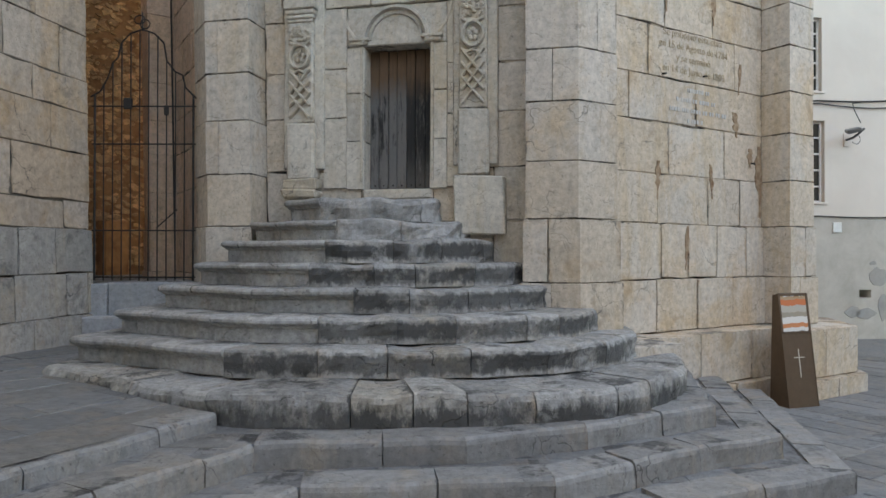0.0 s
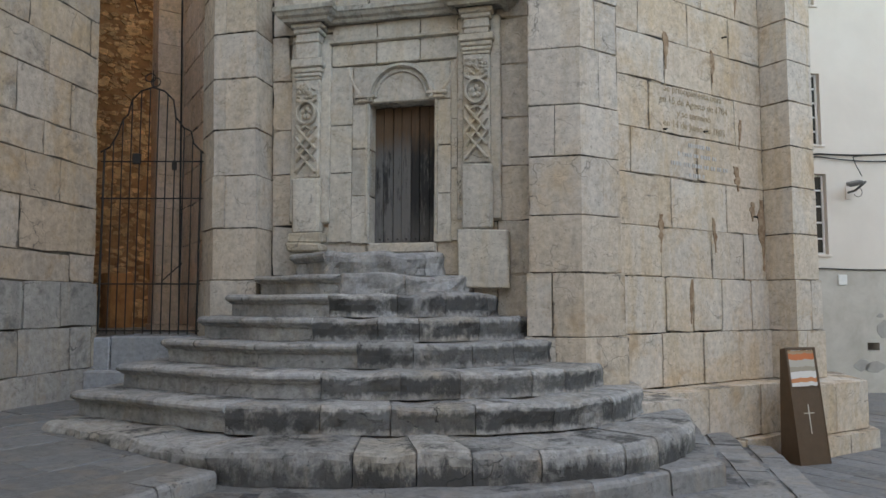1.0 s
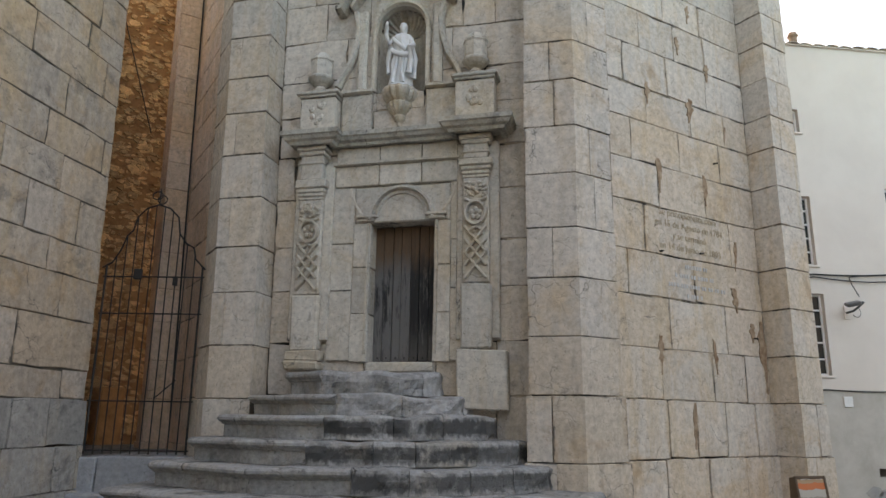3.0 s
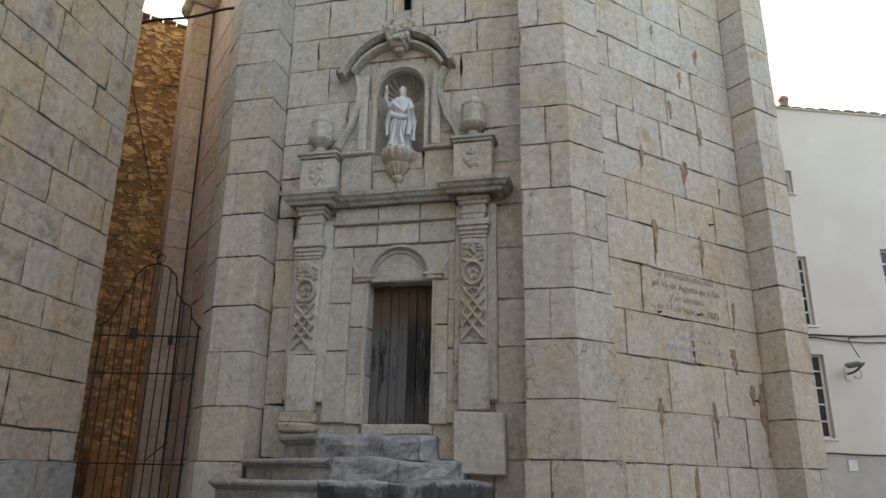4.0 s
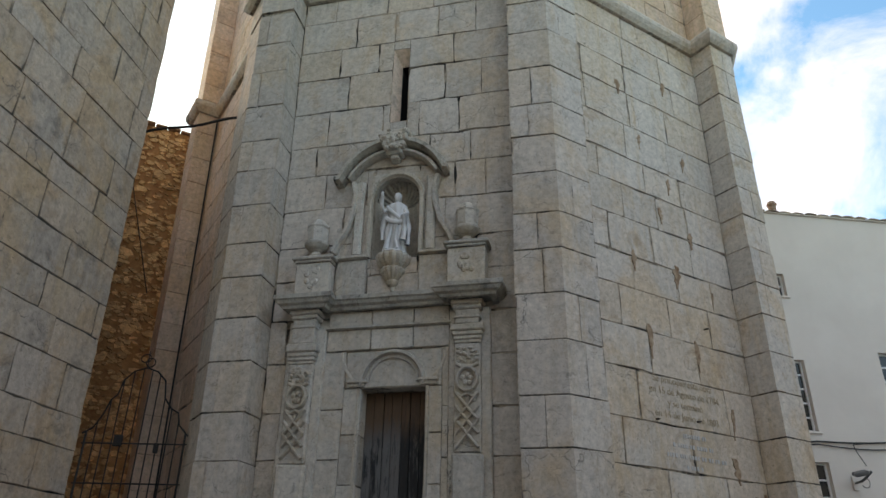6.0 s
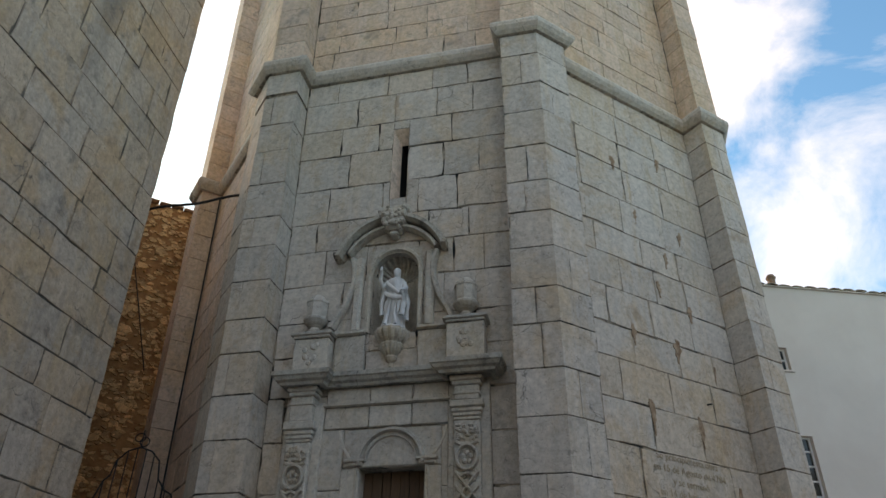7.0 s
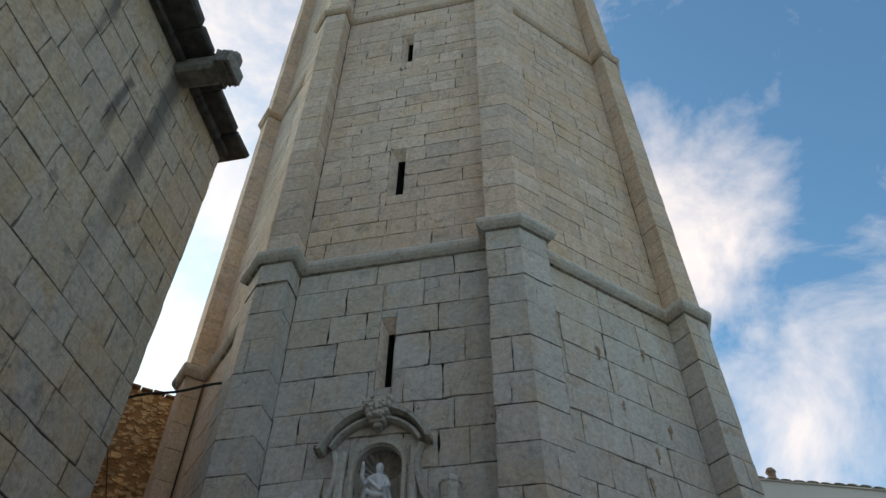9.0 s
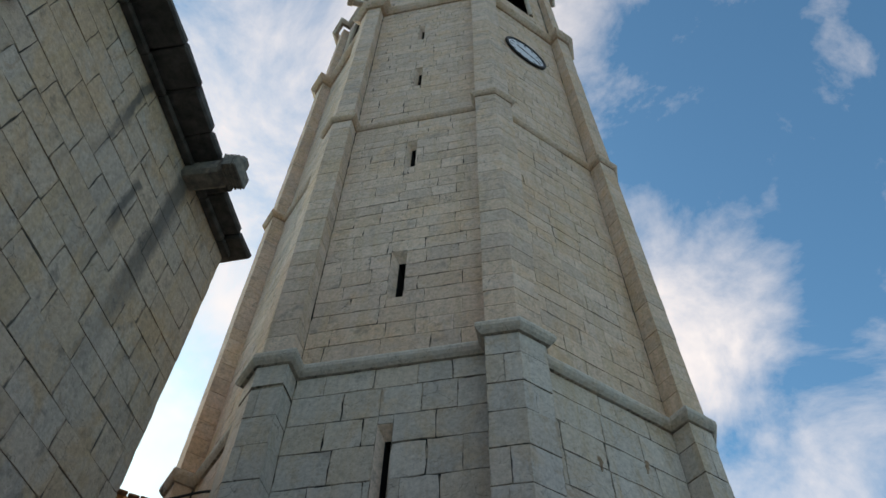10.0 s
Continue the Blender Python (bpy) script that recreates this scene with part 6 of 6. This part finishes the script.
for u, z, w, h in ((0.55, 2.62, 0.12, 0.16), (1.12, 2.52, 0.06, 0.14)):
    g = Geo()
    g.soft_box((u - w / 2, -0.03, z - h / 2), (u + w / 2, 0.03, z + h / 2), 0.008)
    part("lock_plate", g, IRON, gate)
g = Geo()
g.tube([(0.98, 0, 0.78), (1.28, 0, 1.05)], 0.010, 5)
part("brace", g, IRON, gate)
SILL_STONE = stone_material("blue_grey_slab", (0.33, 0.34, 0.35), (0.36, 0.34, 0.30), 0.1, (0.12, 0.12, 0.12), 0.35)
passage = thing("passage_threshold", "blue-grey stone threshold slabs under the gate", "threshold", at=(-4.5, 10.6, 0.5))
for a, b2, z0, z1 in ((-5.35, -4.95, 0.2, 1.08), (-4.94, -3.30, 0.2, 1.10), (-5.2, -4.0, -0.2, 0.62)):
    g = Geo()
    y0 = 10.36 if z1 > 1 else 10.1
    g.soft_box((a + 4.5, y0 - 10.6, z0 - 0.5), (b2 + 4.5, 0.9, z1 - 0.5), 0.02, None, 0.01, pr)
    part("slab", g, SILL_STONE, passage)
g = Geo()
g.box((-3.5, 0.3, 0.2), (2.2, 9.0, 0.55))
part("passage_floor", g, PAVING, passage)
g = Geo()
g.soft_box((-4.2, 0.0, -1.0), (1.0, 0.55, 1.75), 0.03, pose(-3.6, 5.2, 0, 0, 0, -37))
part("low_wall", g, RUBBLE_BED, passage, "low ochre wall across the passage")

# ---- information stand ----
BROWN = plain_material("brown_painted_metal", (0.080, 0.044, 0.022), (0.105, 0.060, 0.032), 9.0, 0.5, 0.0, relief=0.05)
stand = thing("information_stand", "brown metal information stand with a tilted glossy panel", "information stand")
stand.matrix_world = Matrix.Translation((5.06, 10.15, -0.628)) @ Matrix.Diagonal((1, 1, 1.05, 1)) @ pose(0, 0, 0, 0, 0, TURN0 + 45 + 90 - 14)
W = 0.26
for s in (-1, 1):
    g = Geo()
    x0, x1 = (s * W - 0.008, s * W + 0.008)
    prof = [(-0.19, 0.0), (0.17, 0.0), (0.13, 1.50), (0.03, 1.52)]
    k = len(prof)
    g.add([(x0, y, z) for y, z in prof] + [(x1, y, z) for y, z in prof], [tuple(range(k))[::-1], tuple(range(k, 2 * k))] + [(q, (q + 1) % k, k + (q + 1) % k, k + q) for q in range(k)])
    part("side_panel", g, BROWN, stand)
tilt = math.degrees(math.atan2(0.22, 1.52))
FR = pose(0, -0.19, 0, -tilt, 0, 0)
g = Geo()
g.soft_box((-W, 0.004, 0.0), (W, 0.022, 1.00), 0.004, FR)
part("front_panel", g, BROWN, stand)
g = Geo()
for lo, hi in (((-W, -0.004, 1.0), (-W + 0.03, 0.03, 1.545)), ((W - 0.03, -0.004, 1.0), (W, 0.03, 1.545)), ((-W + 0.03, -0.004, 1.505), (W - 0.03, 0.03, 1.545)), ((-W + 0.03, -0.004, 1.0), (W - 0.03, 0.03, 1.02))):
    g.soft_box(lo, hi, 0.004, FR)
part("panel_frame", g, BROWN, stand)
m, n, l, b = material("glossy_printed_panel", 0.12)
b.inputs["Coat Weight"].default_value = 0.6
sz = n.new("ShaderNodeSeparateXYZ")
l.new(n.new("ShaderNodeTexCoord").outputs["Generated"], sz.inputs[0])
f = math_node(n, l, "ADD", sz.outputs["Z"], math_node(n, l, "MULTIPLY", math_node(n, l, "SUBTRACT", noise_node(n, l, where(n, l, (5, 5, 1)), 2.2, 1), 0.5), 0.12))
r = n.new("ShaderNodeValToRGB")
r.color_ramp.interpolation = "CONSTANT"
for pos, c in ((0.0, (0.66, 0.64, 0.60, 1)), (0.12, (0.62, 0.24, 0.11, 1)), (0.24, (0.68, 0.66, 0.62, 1)), (0.42, (0.34, 0.30, 0.24, 1)), (0.55, (0.45, 0.42, 0.36, 1)), (0.74, (0.60, 0.17, 0.07, 1)), (0.90, (0.40, 0.26, 0.16, 1))):
    e = r.color_ramp.elements.new(pos)
    e.color = c
l.new(f, r.inputs["Fac"])
l.new(r.outputs["Color"], b.inputs["Base Color"])
g = Geo()
g.box((-W + 0.03, 0.006, 1.02), (W - 0.03, 0.018, 1.505), FR)
part("printed_panel", g, m, stand, "orange and white printed panel")
PALE = plain_material("pale_engraving", (0.45, 0.40, 0.33), (0.52, 0.47, 0.40), 9.0, 0.5)
g = Geo()
g.box((-0.008, -0.001, 0.40), (0.008, 0.0035, 0.78), FR)
g.box((-0.09, -0.001, 0.66), (0.09, 0.0035, 0.675), FR)
part("cross_emblem", g, PALE, stand, "thin pale cross emblem")
g = Geo()
g.box((-W, 0.0, 0.0), (W, 0.36, 0.02), pose(0, -0.18, 0))
part("base_plate", g, BROWN, stand)

# ---- street lamp and cables on the house ----
lamp = thing("wall_lamp", "grey floodlight street lamp on a bent wall bracket", "street lamp")
lamp.matrix_world = HOUSE @ pose(0.80, 0, 4.45)
ALU = plain_material("grey_lamp_metal", (0.10, 0.10, 0.10), (0.16, 0.16, 0.155), 8.0, 0.5, 0.5)
g = Geo()
g.soft_box((-0.07, -0.03, -0.17), (0.07, 0.0, 0.17), 0.006)
part("wall_plate", g, PLASTER, lamp)
g = Geo()
g.tube([(0, -0.02, 0.0), (0.02, -0.25, 0.02), (0.08, -0.40, 0.12), (0.14, -0.50, 0.22)], 0.030, 8)
part("arm", g, ALU, lamp)
g = Geo()
g.soft_box((-0.05, -0.75, 0.20), (0.27, -0.28, 0.30), 0.04, pose(0.02, 0, 0.0, 12, -10, -30))
part("lamp_head", g, ALU, lamp)
g = Geo()
g.box((0.0, -0.70, 0.196), (0.22, -0.36, 0.199), pose(0.02, 0, 0.0, 12, -10, -30))
part("lens", g, glass, lamp, "dark lamp glass")
g = Geo()
g.tube([(0.10, -0.3, 0.1)] + [(0.10 + 0.12 * math.sin(t * 0.6), -0.25, -0.02 + 0.12 * math.cos(t * 0.6)) for t in range(8)], 0.008, 5)
g.tube([(0.10, -0.42, 0.36), (0.02, -0.3, 0.7), (0.12, -0.1, 0.92), (0.5, -0.05, 0.98)], 0.012, 5)
part("lamp_cable", g, IRON, lamp)
for i, (z, sag, r) in enumerate(((5.43, 0.06, 0.022), (5.36, 0.10, 0.016), (2.50, 0.05, 0.016))):
    g = Geo()
    pts = []
    for q in range(25):
        u = -1.5 + q * 0.5
        pts.append((u, -0.05, z - sag * abs(math.sin(u * 1.1)) + 0.05 * u * (1 if i == 0 else 0.2)))
    g.tube(pts, r, 6)
    ob = part("cable", g, IRON)
    tagged(ob, "black electric cable clipped along the house wall", "cable", group="house cables")
    ob.matrix_world = HOUSE
g = Geo()
A0, A1 = Vector((-5.75, 11.0, 9.60)), Vector((-3.95, 11.05, 10.02))
g.tube([tuple(A0.lerp(A1, t / 8) + Vector((0, 0, 0.03 * math.sin(t * 1.1)))) for t in range(9)], 0.028, 6)
ob = part("overhead_cable", g, IRON)
tagged(ob, "thick black cable strung from the church to the tower", "cable")
g = Geo()
g.tube([tuple(RUB @ Vector((-2.25 + 0.13 * t, -0.12, 11.55 - 0.42 * t))) for t in range(9)], 0.014, 5)
ob = part("wall_wire", g, IRON)
tagged(ob, "thin dark wire hanging down the rubble wall", "wire")
# a downpipe cable in the tower's left re-entrant angle
g = Geo()
g.tube([tuple(LEFT @ Vector((-INNER + 0.05, -0.05, z))) for z in (1.0, 5.0, 9.0, 12.2)], 0.018, 6)
tower_part("lightning_cable", g, IRON, "thin dark cable down the angle of the wall")
